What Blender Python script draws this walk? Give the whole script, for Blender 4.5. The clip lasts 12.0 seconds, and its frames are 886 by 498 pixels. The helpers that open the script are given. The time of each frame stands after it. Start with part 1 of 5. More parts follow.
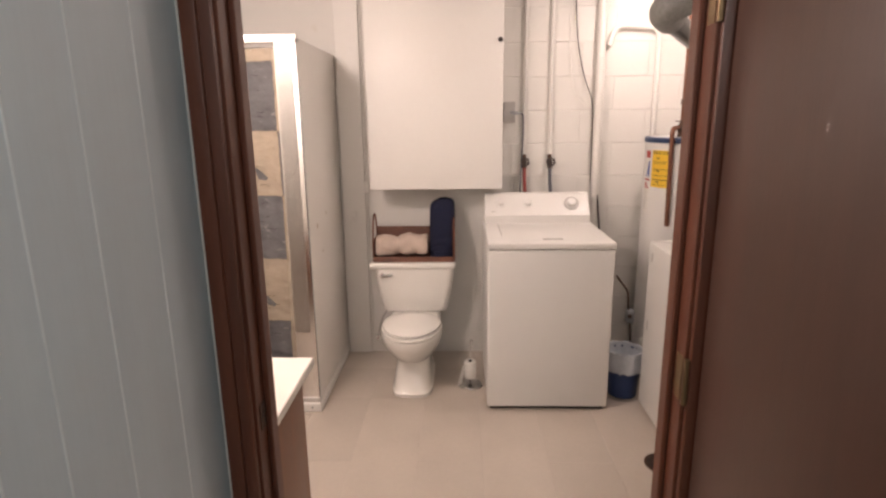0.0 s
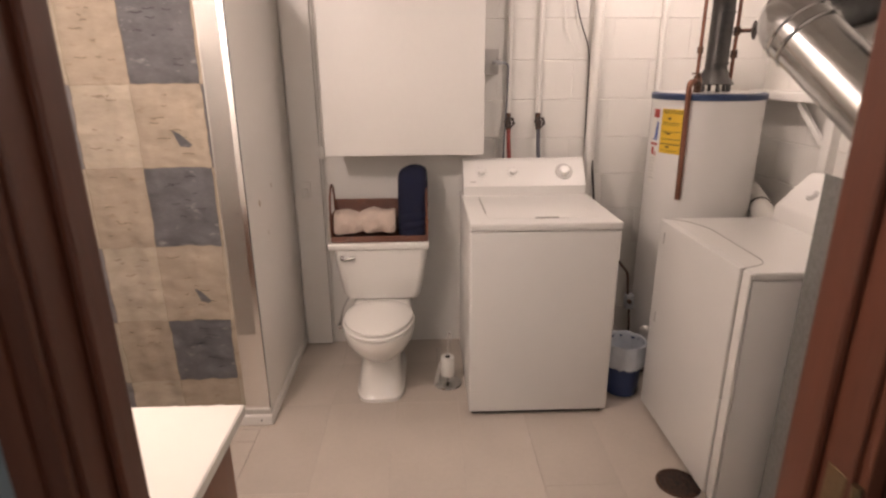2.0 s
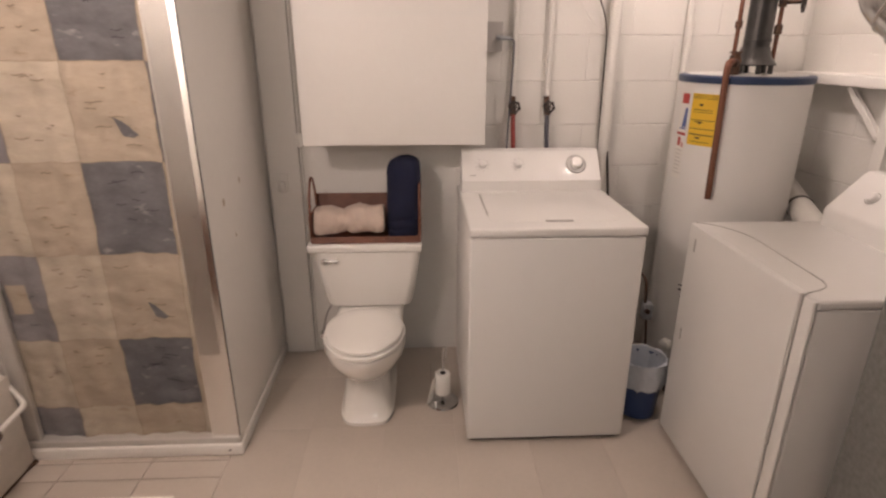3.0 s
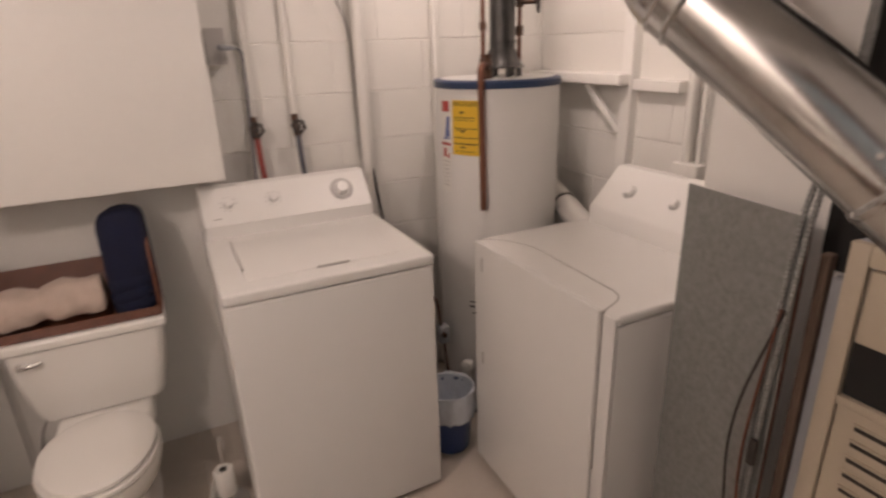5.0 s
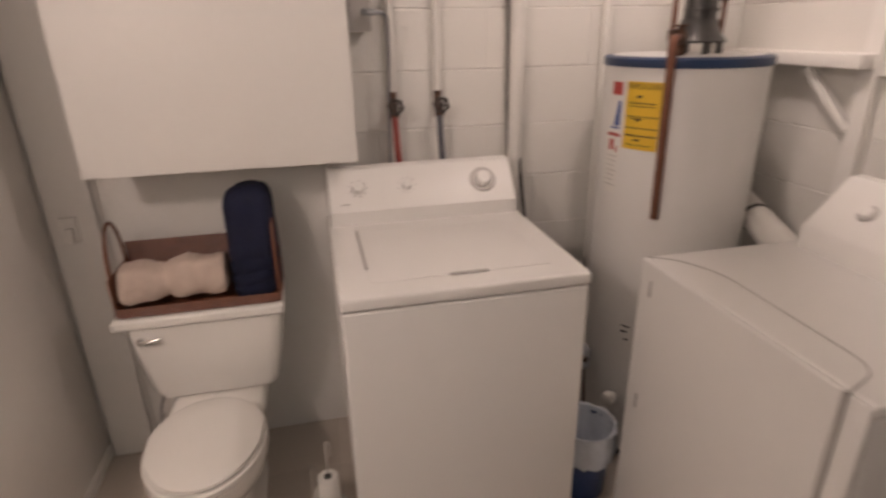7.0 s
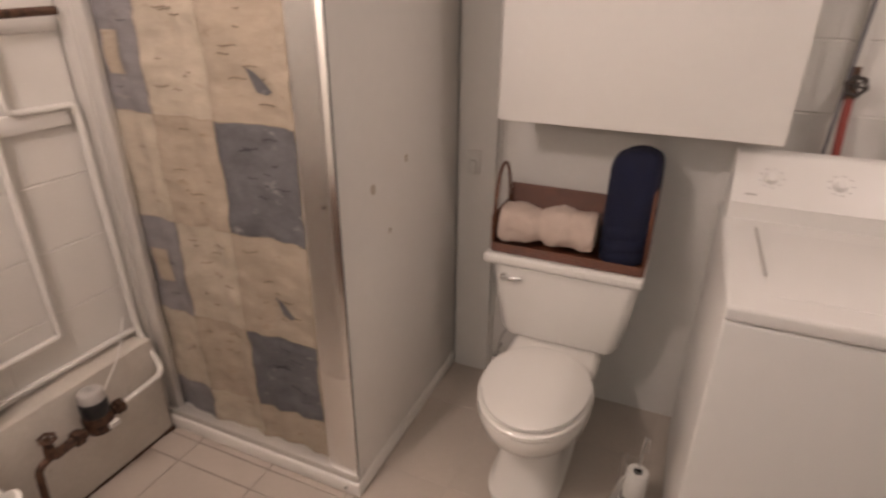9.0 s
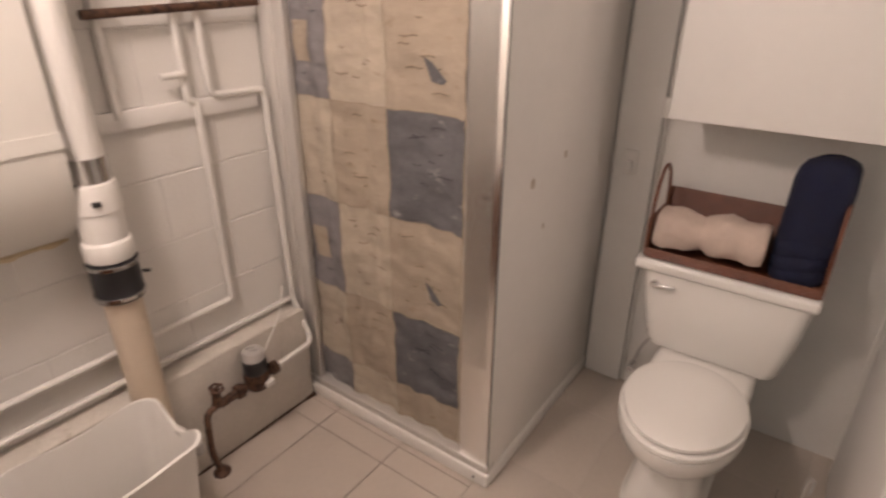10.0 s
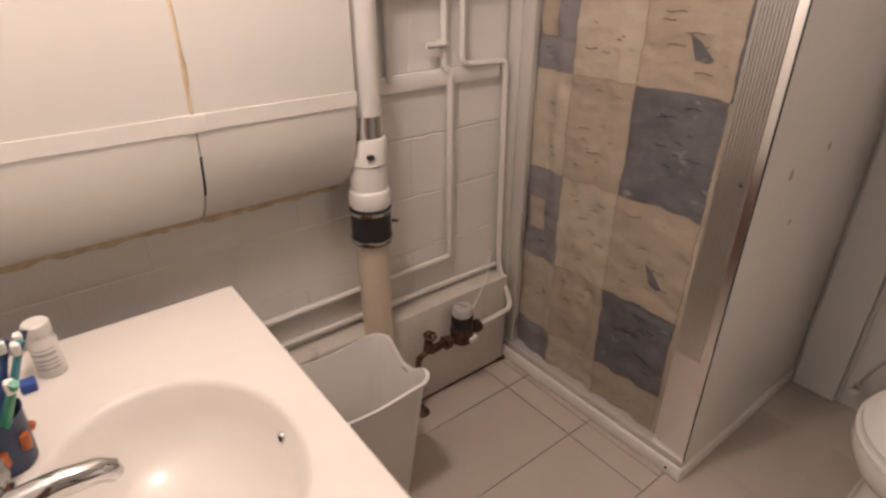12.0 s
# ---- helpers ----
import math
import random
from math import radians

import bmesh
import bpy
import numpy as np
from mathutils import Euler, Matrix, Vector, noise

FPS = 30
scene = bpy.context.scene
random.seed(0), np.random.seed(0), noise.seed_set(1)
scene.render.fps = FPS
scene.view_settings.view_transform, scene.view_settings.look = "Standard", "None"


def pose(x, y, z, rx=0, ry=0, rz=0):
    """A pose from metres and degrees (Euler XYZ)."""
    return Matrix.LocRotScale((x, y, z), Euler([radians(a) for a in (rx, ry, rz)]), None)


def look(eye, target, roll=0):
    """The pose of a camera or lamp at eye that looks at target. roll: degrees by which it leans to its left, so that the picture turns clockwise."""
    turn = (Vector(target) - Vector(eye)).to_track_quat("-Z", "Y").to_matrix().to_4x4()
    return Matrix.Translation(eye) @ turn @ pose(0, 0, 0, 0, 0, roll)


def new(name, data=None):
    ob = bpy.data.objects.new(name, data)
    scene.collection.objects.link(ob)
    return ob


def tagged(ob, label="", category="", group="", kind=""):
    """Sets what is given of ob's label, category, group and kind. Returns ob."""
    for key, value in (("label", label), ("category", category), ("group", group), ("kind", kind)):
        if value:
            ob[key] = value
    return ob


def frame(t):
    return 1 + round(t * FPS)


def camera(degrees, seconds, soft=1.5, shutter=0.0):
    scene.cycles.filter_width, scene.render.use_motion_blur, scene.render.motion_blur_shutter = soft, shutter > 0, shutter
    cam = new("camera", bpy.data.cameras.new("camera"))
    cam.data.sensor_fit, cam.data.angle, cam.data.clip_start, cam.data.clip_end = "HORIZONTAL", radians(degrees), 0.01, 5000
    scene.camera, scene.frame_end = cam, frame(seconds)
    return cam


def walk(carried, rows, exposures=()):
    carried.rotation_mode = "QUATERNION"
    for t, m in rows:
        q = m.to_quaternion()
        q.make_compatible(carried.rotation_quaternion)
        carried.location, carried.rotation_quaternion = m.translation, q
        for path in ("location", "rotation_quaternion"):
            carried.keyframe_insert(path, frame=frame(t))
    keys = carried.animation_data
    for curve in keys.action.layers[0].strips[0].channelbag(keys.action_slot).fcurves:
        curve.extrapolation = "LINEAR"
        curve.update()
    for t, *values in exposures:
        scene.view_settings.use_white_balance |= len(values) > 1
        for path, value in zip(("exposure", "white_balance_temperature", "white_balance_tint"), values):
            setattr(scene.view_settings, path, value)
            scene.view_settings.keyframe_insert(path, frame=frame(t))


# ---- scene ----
cam = camera(77.0, 12.0, soft=2.4, shutter=0.6)
PATH = [
    (0, (1.857, 1.149, 1.592), (1.794, 3.094, 1.132), -0.7),
    (0.5, (1.859, 1.244, 1.579), (1.775, 3.183, 1.098), -0.7),
    (1, (1.843, 1.384, 1.580), (1.786, 3.317, 1.070), -0.8),
    (1.5, (1.825, 1.537, 1.589), (1.840, 3.454, 1.018), -0.1),
    (2, (1.809, 1.683, 1.582), (1.870, 3.586, 0.968), -0.4),
    (2.5, (1.840, 1.854, 1.579), (1.874, 3.746, 0.932), -0.2),
    (2.7, (1.810, 1.941, 1.581), (1.862, 3.828, 0.913), -0.1),
    (4.3, (1.915, 2.314, 1.582), (2.287, 4.146, 0.865), -0.9),
    (4.5, (1.912, 2.358, 1.577), (2.429, 4.157, 0.871), -0.6),
    (5, (1.946, 2.415, 1.594), (2.762, 4.107, 0.909), -2.0),
    (5.5, (1.993, 2.483, 1.584), (2.925, 4.125, 0.923), -2.7),
    (6, (2.041, 2.571, 1.580), (2.937, 4.233, 0.920), -2.5),
    (6.5, (2.025, 2.663, 1.572), (2.720, 4.405, 0.878), -1.5),
    (7, (1.982, 2.742, 1.555), (2.391, 4.558, 0.824), -1.1),
    (7.2, (1.949, 2.778, 1.558), (2.263, 4.598, 0.807), -0.7),
    (8.8, (1.861, 2.822, 1.535), (1.235, 4.524, 0.703), 0.5),
    (9, (1.855, 2.821, 1.537), (1.138, 4.487, 0.696), 0.5),
    (9.5, (1.812, 2.825, 1.534), (0.893, 4.382, 0.679), 0.3),
    (10, (1.743, 2.761, 1.525), (0.689, 4.230, 0.671), 0.3),
    (10.5, (1.678, 2.681, 1.520), (0.515, 4.065, 0.663), 0.7),
    (11, (1.642, 2.636, 1.526), (0.363, 3.901, 0.653), 0.6),
    (11.5, (1.627, 2.596, 1.528), (0.252, 3.739, 0.633), 0.2),
    (12, (1.610, 2.554, 1.524), (0.207, 3.641, 0.602), -0.0),
]
walk(cam, [(t, look(eye, target, roll)) for t, eye, target, roll in PATH],
     [(0, 0.68), (1.0, 0.58), (2.0, 0.42), (2.7, 0.36), (4.5, 0.15), (7.0, 0.05), (9.0, 0.22), (10.0, 0.33), (10.7, 0.33), (12.0, -0.05)])

# ---- light ----
world = bpy.data.worlds.new("world")
scene.world = world
world.use_nodes = True
world.node_tree.nodes["Background"].inputs[0].default_value = (0.75, 0.8, 0.9, 1)
world.node_tree.nodes["Background"].inputs[1].default_value = 0.05


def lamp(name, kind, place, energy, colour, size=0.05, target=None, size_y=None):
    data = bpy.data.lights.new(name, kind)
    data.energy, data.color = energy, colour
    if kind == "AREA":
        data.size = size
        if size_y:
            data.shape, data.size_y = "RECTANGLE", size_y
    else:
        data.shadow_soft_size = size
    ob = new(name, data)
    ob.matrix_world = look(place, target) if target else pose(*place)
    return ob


WARM = (1.0, 0.808, 0.74)
lamp("vanity_lamp", "POINT", (0.80, 2.80, 2.26), 33, WARM, 0.09)
lamp("furnace_lamp", "POINT", (2.86, 4.02, 2.34), 20, WARM, 0.05)
# unseen light added behind the camera to brighten hall wall and door
lamp("hall_light", "POINT", (2.12, 0.62, 2.35), 15, (1.0, 0.97, 0.94), 0.18)


# ---- materials ----
def mat(name, base, rough=0.5, metal=0.0, vary=0.06, scale=3.0, grain=60.0, bump=0.05, stretch=(1, 1, 1), stain=None, stain_at=0.6, coat=0.0, rand=0.0):
    m = bpy.data.materials.new(name)
    m.use_nodes = True
    n, l = m.node_tree.nodes, m.node_tree.links
    b = n["Principled BSDF"]
    co = n.new("ShaderNodeTexCoord")
    mp = n.new("ShaderNodeMapping")
    mp.inputs["Scale"].default_value = stretch
    l.new(co.outputs["Object"], mp.inputs[0])
    big, fine = n.new("ShaderNodeTexNoise"), n.new("ShaderNodeTexNoise")
    big.inputs["Scale"].default_value, big.inputs["Detail"].default_value = scale, 5
    fine.inputs["Scale"].default_value, fine.inputs["Detail"].default_value = grain, 3
    l.new(mp.outputs[0], big.inputs[0]), l.new(mp.outputs[0], fine.inputs[0])
    add = n.new("ShaderNodeMath")
    add.operation = "MULTIPLY_ADD"
    l.new(fine.outputs[0], add.inputs[0])
    add.inputs[1].default_value = 0.4
    l.new(big.outputs[0], add.inputs[2])
    ramp = n.new("ShaderNodeMapRange")
    l.new(add.outputs[0], ramp.inputs[0])
    ramp.inputs[1].default_value, ramp.inputs[2].default_value = 0.35, 1.05
    ramp.inputs[3].default_value, ramp.inputs[4].default_value = 1 - vary, 1 + vary
    mul = n.new("ShaderNodeMix")
    mul.data_type, mul.blend_type = "RGBA", "MULTIPLY"
    mul.inputs[0].default_value = 1
    mul.inputs[6].default_value = (*base, 1)
    val = ramp.outputs[0]
    if rand:
        info = n.new("ShaderNodeObjectInfo")
        rr = n.new("ShaderNodeMapRange")
        l.new(info.outputs["Random"], rr.inputs[0])
        rr.inputs[3].default_value, rr.inputs[4].default_value = 1 - rand, 1 + rand
        mm = n.new("ShaderNodeMath")
        mm.operation = "MULTIPLY"
        l.new(val, mm.inputs[0]), l.new(rr.outputs[0], mm.inputs[1])
        val = mm.outputs[0]
    l.new(val, mul.inputs[7])
    out = mul.outputs[2]
    if stain:
        sn = n.new("ShaderNodeTexNoise")
        sn.inputs["Scale"].default_value, sn.inputs["Detail"].default_value = scale * 1.7, 8
        l.new(mp.outputs[0], sn.inputs[0])
        sr = n.new("ShaderNodeMapRange")
        l.new(sn.outputs[0], sr.inputs[0])
        sr.inputs[1].default_value, sr.inputs[2].default_value = stain_at, stain_at + 0.12
        mx = n.new("ShaderNodeMix")
        mx.data_type = "RGBA"
        l.new(sr.outputs[0], mx.inputs[0]), l.new(out, mx.inputs[6])
        mx.inputs[7].default_value = (*stain, 1)
        out = mx.outputs[2]
    l.new(out, b.inputs["Base Color"])
    rr2 = n.new("ShaderNodeMapRange")
    l.new(big.outputs[0], rr2.inputs[0])
    rr2.inputs[3].default_value, rr2.inputs[4].default_value = rough * 0.85, min(1, rough * 1.15)
    l.new(rr2.outputs[0], b.inputs["Roughness"])
    b.inputs["Metallic"].default_value = metal
    b.inputs["Coat Weight"].default_value = coat
    if bump:
        bp = n.new("ShaderNodeBump")
        bp.inputs["Strength"].default_value, bp.inputs["Distance"].default_value = bump, 0.01
        l.new(add.outputs[0], bp.inputs["Height"])
        l.new(bp.outputs[0], b.inputs["Normal"])
    return m


WALL = mat("white_block_paint", (0.76, 0.74, 0.70), 0.5, vary=0.05, scale=2.5, grain=90, bump=0.25, stain=(0.66, 0.62, 0.55), stain_at=0.68)
BOARD = mat("white_board_paint", (0.82, 0.80, 0.765), 0.45, vary=0.03, scale=1.5, grain=40, bump=0.05)
SHOWER = mat("shower_panel", (0.83, 0.805, 0.765), 0.35, vary=0.04, scale=1.5, grain=30, bump=0.03, stain=(0.60, 0.52, 0.43), stain_at=0.72)
HALL = mat("grey_panelling", (0.60, 0.66, 0.69), 0.5, vary=0.06, scale=2, grain=25, bump=0.06, stretch=(6, 6, 0.6))
# pale colour standing for light caught along the panelling grooves
GLINT = mat("groove_glint", (0.74, 0.78, 0.79), 0.45, vary=0.08, scale=6)
CEIL = mat("ceiling_paint", (0.72, 0.70, 0.66), 0.8)
TILE = mat("floor_tile", (0.53, 0.47, 0.41), 0.40, vary=0.08, scale=3, grain=50, bump=0.04, rand=0.035, stain=(0.38, 0.34, 0.29), stain_at=0.66)
GROUT = mat("floor_joint", (0.23, 0.185, 0.15), 0.8, vary=0.3, scale=2.5, grain=14, stain=(0.07, 0.045, 0.03), stain_at=0.56)
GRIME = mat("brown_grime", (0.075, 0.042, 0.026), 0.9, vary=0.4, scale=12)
WOOD = mat("dark_stained_wood", (0.125, 0.038, 0.019), 0.45, vary=0.3, scale=4, grain=50, bump=0.08, stretch=(6, 6, 0.5), coat=0.04)
DOORWOOD = mat("brown_door_veneer", (0.082, 0.038, 0.026), 0.42, vary=0.2, scale=3, grain=50, bump=0.05, stretch=(7, 7, 0.4), coat=0.05)
VANWOOD = mat("vanity_wood", (0.20, 0.075, 0.032), 0.4, vary=0.25, scale=4, grain=40, bump=0.05, stretch=(6, 6, 0.6))
ENAMEL = mat("white_enamel", (0.76, 0.745, 0.72), 0.36, vary=0.02, scale=0.8, grain=14, bump=0.0, coat=0.08)
ENAMELGREY = mat("grey_plastic", (0.45, 0.43, 0.41), 0.4)
PORCELAIN = mat("porcelain", (0.82, 0.80, 0.76), 0.12, vary=0.015, bump=0.0, coat=0.4)
COUNTER = mat("cultured_marble", (0.80, 0.765, 0.71), 0.3, vary=0.03, scale=4, grain=20, bump=0.0, coat=0.3)
CHROME = mat("chrome", (0.75, 0.75, 0.75), 0.1, 1.0, bump=0.0)
ALU = mat("brushed_aluminium", (0.80, 0.785, 0.76), 0.27, 1.0, vary=0.04, grain=120, bump=0.02, stretch=(1, 1, 0.1))
GALV = mat("galvanised_steel", (0.60, 0.595, 0.585), 0.21, 1.0, vary=0.12, scale=9, grain=60, bump=0.04)
ALUDULL = mat("dull_aluminium", (0.68, 0.66, 0.63), 0.5, 0.55, vary=0.06, grain=100, bump=0.02, stretch=(1, 1, 0.2))
SCUFF = mat("tan_scuff", (0.50, 0.42, 0.33), 0.6, vary=0.2, scale=40)
GALVDULL = mat("galvanised_sheet", (0.25, 0.25, 0.24), 0.6, 0.4, vary=0.24, scale=60, grain=90, bump=0.05)
DARKPIPE = mat("dark_vent_pipe", (0.085, 0.082, 0.08), 0.35, 0.6, vary=0.3, scale=10, grain=60, bump=0.06)
COPPER = mat("old_copper", (0.19, 0.08, 0.05), 0.5, 0.5, vary=0.2, scale=12)
BRASS = mat("tarnished_brass", (0.12, 0.065, 0.042), 0.5, 0.5, vary=0.4, scale=30, stain=(0.05, 0.03, 0.024), stain_at=0.5)
HINGE = mat("worn_gold_hinge", (0.24, 0.165, 0.09), 0.4, 0.8, vary=0.2, scale=30)
IRON = mat("dark_iron", (0.06, 0.05, 0.045), 0.55, 0.5, vary=0.3, scale=20)
PVC = mat("white_pvc", (0.80, 0.78, 0.74), 0.3, vary=0.03, bump=0.0)
PIPEPAINT = mat("painted_pipe", (0.76, 0.74, 0.70), 0.4, vary=0.04, bump=0.05)
RUBBER = mat("black_rubber", (0.02, 0.02, 0.022), 0.4, vary=0.1)
NAVY = mat("navy_plastic", (0.025, 0.05, 0.12), 0.4)
NAVYTOWEL = mat("navy_terry", (0.008, 0.011, 0.036), 0.95, vary=0.25, scale=20, grain=260, bump=0.6)
TANTOWEL = mat("beige_terry", (0.56, 0.455, 0.385), 0.95, vary=0.12, scale=15, grain=260, bump=0.6)
WICKER = mat("brown_wicker", (0.16, 0.056, 0.028), 0.5, vary=0.35, scale=20, grain=120, bump=0.3)
BLUEBIN = mat("blue_plastic", (0.025, 0.055, 0.17), 0.4)
LINER = mat("clear_liner", (0.62, 0.66, 0.72), 0.25, vary=0.1, scale=20, grain=60, bump=0.5)
YELLOW = mat("yellow_label", (0.75, 0.48, 0.03), 0.5, bump=0.0)
PAPER = mat("white_paper", (0.80, 0.78, 0.74), 0.8, bump=0.05)
INK = mat("black_ink", (0.02, 0.02, 0.02), 0.6, bump=0.0)
REDINK = mat("red_ink", (0.45, 0.06, 0.05), 0.6, bump=0.0)
BLUEINK = mat("blue_ink", (0.04, 0.09, 0.35), 0.6, bump=0.0)
REDHOSE = mat("red_hose", (0.30, 0.06, 0.05), 0.5)
GREYHOSE = mat("grey_hose", (0.10, 0.10, 0.12), 0.5)
CREAM = mat("cream_furnace_paint", (0.50, 0.43, 0.33), 0.4, vary=0.05, bump=0.02)
# shade painted as near-black, for gaps, holes and recessed plinths
BLACK = mat("gap_black", (0.012, 0.011, 0.010), 0.8)
FOAM = mat("yellow_foam", (0.60, 0.49, 0.32), 0.9, vary=0.35, scale=25, grain=90, bump=0.8)
TANK = mat("tank_paint", (0.74, 0.72, 0.67), 0.4, vary=0.03, scale=1.5, grain=25, bump=0.04)
TAPE = mat("tape_paint", (0.77, 0.75, 0.70), 0.5, vary=0.04)
CLOTH_TAN = mat("curtain_tan", (0.37, 0.31, 0.24), 0.85, vary=0.16, scale=9, grain=45, bump=0.4, stretch=(1, 1, 2.5), stain=(0.28, 0.22, 0.16), stain_at=0.63)
CLOTH_PALE = mat("curtain_pale", (0.42, 0.365, 0.29), 0.85, vary=0.16, scale=9, grain=45, bump=0.4, stretch=(1, 1, 2.5), stain=(0.32, 0.26, 0.19), stain_at=0.64)
CLOTH_BLUE = mat("curtain_slate", (0.125, 0.123, 0.128), 0.85, vary=0.3, scale=10, grain=55, bump=0.4, stretch=(1, 1, 2), stain=(0.26, 0.25, 0.25), stain_at=0.62)
CLOTH_GREY = mat("curtain_grey", (0.205, 0.195, 0.20), 0.85, vary=0.2, scale=10, grain=55, bump=0.4, stretch=(1, 1, 2), stain=(0.29, 0.27, 0.25), stain_at=0.62)
STITCH = mat("brown_thread", (0.15, 0.11, 0.075), 0.9)
SEAM = mat("tan_seam", (0.25, 0.20, 0.145), 0.9, vary=0.25, scale=30)
DARKTHREAD = mat("dark_thread", (0.035, 0.035, 0.04), 0.9)
CASING = mat("blue_grey_enamel", (0.36, 0.37, 0.39), 0.5, vary=0.12, scale=4)
OLDWOOD = mat("old_timber", (0.13, 0.085, 0.06), 0.8, vary=0.25, scale=5, grain=40, bump=0.2, stretch=(5, 5, 0.5))
CEMENT = mat("stained_cement", (0.62, 0.58, 0.52), 0.8, vary=0.15, scale=5, grain=70, bump=0.4, stain=(0.25, 0.19, 0.13), stain_at=0.66)


# ---- mesh helpers ----
def box(bm, a, b, bev=0.0, seg=2, m=None):
    c, s = (Vector(a) + Vector(b)) / 2, Vector(b) - Vector(a)
    t = Matrix.Translation(c) @ Matrix.Diagonal((*s, 1))
    vs = bmesh.ops.create_cube(bm, size=1, matrix=(m @ t) if m else t)["verts"]
    if bev:
        es = list({e for v in vs for e in v.link_edges})
        bmesh.ops.bevel(bm, geom=es + vs, offset=bev, segments=seg, profile=0.5, affect="EDGES")
    return bm


def rings(bm, loops, close=True, cap0=True, cap1=True):
    """Skin a row of vertex loops."""
    vs = [[bm.verts.new(p) for p in loop] for loop in loops]
    n = len(vs[0])
    for a, b in zip(vs, vs[1:]):
        for i in range(n if close else n - 1):
            j = (i + 1) % n
            f = bm.faces.new((a[i], a[j], b[j], b[i]))
            f.smooth = True
    if close and cap0:
        bm.faces.new(vs[0][::-1])
    if close and cap1:
        bm.faces.new(vs[-1])
    return bm


def tube(bm, pts, r, n=12, caps=True, ripple=0.0):
    """A round tube along points; r is a radius or one for each point."""
    pts = [Vector(p) for p in pts]
    rs = r if isinstance(r, (list, tuple)) else [r] * len(pts)
    loops, side = [], None
    for i, p in enumerate(pts):
        d = (pts[min(i + 1, len(pts) - 1)] - pts[max(i - 1, 0)]).normalized()
        if side is None:
            side = d.orthogonal().normalized()
        side = (side - d * side.dot(d)).normalized()
        up = d.cross(side)
        loops.append([p + (side * math.cos(2 * math.pi * k / n) + up * math.sin(2 * math.pi * k / n)) * rs[i] for k in range(n)])
    return rings(bm, loops, True, caps, caps)


def bend(pts, radius=0.04, steps=5):
    """Points along a polyline with rounded corners."""
    pts = [Vector(p) for p in pts]
    out = [pts[0]]
    for a, b, c in zip(pts, pts[1:], pts[2:]):
        u, v = (a - b).normalized(), (c - b).normalized()
        k = min(radius, (a - b).length / 2, (c - b).length / 2)
        p, q = b + u * k, b + v * k
        for i in range(steps + 1):
            s = i / steps
            out.append((1 - s) ** 2 * p + 2 * s * (1 - s) * b + s * s * q)
    return out + [pts[-1]]


def lathe(bm, centre, profile, n=32, axis="z"):
    """Turn (radius, height) pairs round an upright axis."""
    c = Vector(centre)
    loops = [[c + Vector((r * math.cos(2 * math.pi * k / n), r * math.sin(2 * math.pi * k / n), h)) for k in range(n)] for r, h in profile]
    return rings(bm, loops)


def cyl(bm, p0, p1, r, n=20):
    return tube(bm, [p0, p1], r, n)


def finish(name, bm, material, label=""):
    bmesh.ops.recalc_face_normals(bm, faces=bm.faces)
    me = bpy.data.meshes.new(name)
    bm.to_mesh(me)
    bm.free()
    me.set_sharp_from_angle(angle=radians(38))
    me.materials.append(material)
    ob = new(name, me)
    if label:
        ob["label"] = label
    return ob


def part(name, bm, material, parent, label=""):
    ob = finish(name, bm, material, label)
    ob.parent = parent
    if parent.type == "EMPTY" or parent.matrix_basis.translation.length:
        ob.matrix_parent_inverse = parent.matrix_basis.inverted()
    return ob


def thing(name, place, label, category, group=""):
    ob = new(name)
    ob.empty_display_size = 0.05
    ob.matrix_basis = pose(*place)
    return tagged(ob, label, category, group)


def solid(name, bm, material, label, category, group=""):
    return tagged(finish(name, bm, material), label, category, group)


def setting(name, bm, material, label="", category=""):
    return tagged(finish(name, bm, material), label, category, "", "structure")


B = bmesh.new

# ---- structure ----
X0, X1, Y0, Y1, H = 0.16, 3.66, 2.322, 4.78, 2.42      # inner faces of the room
D0, D1, YD, DH = 1.420, 2.312, 2.218, 2.09               # door opening and hall side of its wall

bm = B()
box(bm, (-0.1, -1.2, -0.12), (3.95, 5.05, -0.006))
floor = setting("floor", bm, GROUT, "dark joints under pale grey floor tiles", "floor")

bm = B()
box(bm, (-0.1, Y1, -0.12), (3.95, Y1 + 0.2, H + 0.1))
wall_north = setting("wall_north", bm, WALL, "white painted concrete block wall", "wall")
bm = B()
box(bm, (X0 - 0.2, Y0 - 0.13, -0.12), (X0, Y1, H + 0.1))
wall_west = setting("wall_west", bm, WALL, "white painted concrete block wall with pipes", "wall")
bm = B()
box(bm, (X1, Y0 - 0.13, -0.12), (X1 + 0.2, Y1, H + 0.1))
wall_east = setting("wall_east", bm, WALL, "white painted concrete block wall", "wall")
bm = B()
box(bm, (X0, YD, -0.006), (D0 - 0.03, Y0, H))
box(bm, (D1 + 0.03, YD, -0.006), (X1, Y0, H))
box(bm, (D0 - 0.03, YD, DH + 0.03), (D1 + 0.03, Y0, H))
wall_south = setting("wall_south", bm, BOARD, "white board wall round the doorway", "wall")

# ceiling with open joists
bm = B()
box(bm, (-0.1, -1.3, H), (3.95, 5.05, H + 0.1))
for i in range(7):
    box(bm, (0.3 + i * 0.5, Y0, H - 0.09), (0.34 + i * 0.5, Y1, H + 0.001))
ceiling = setting("ceiling", bm, CEIL, "pale painted ceiling with open joists", "ceiling")

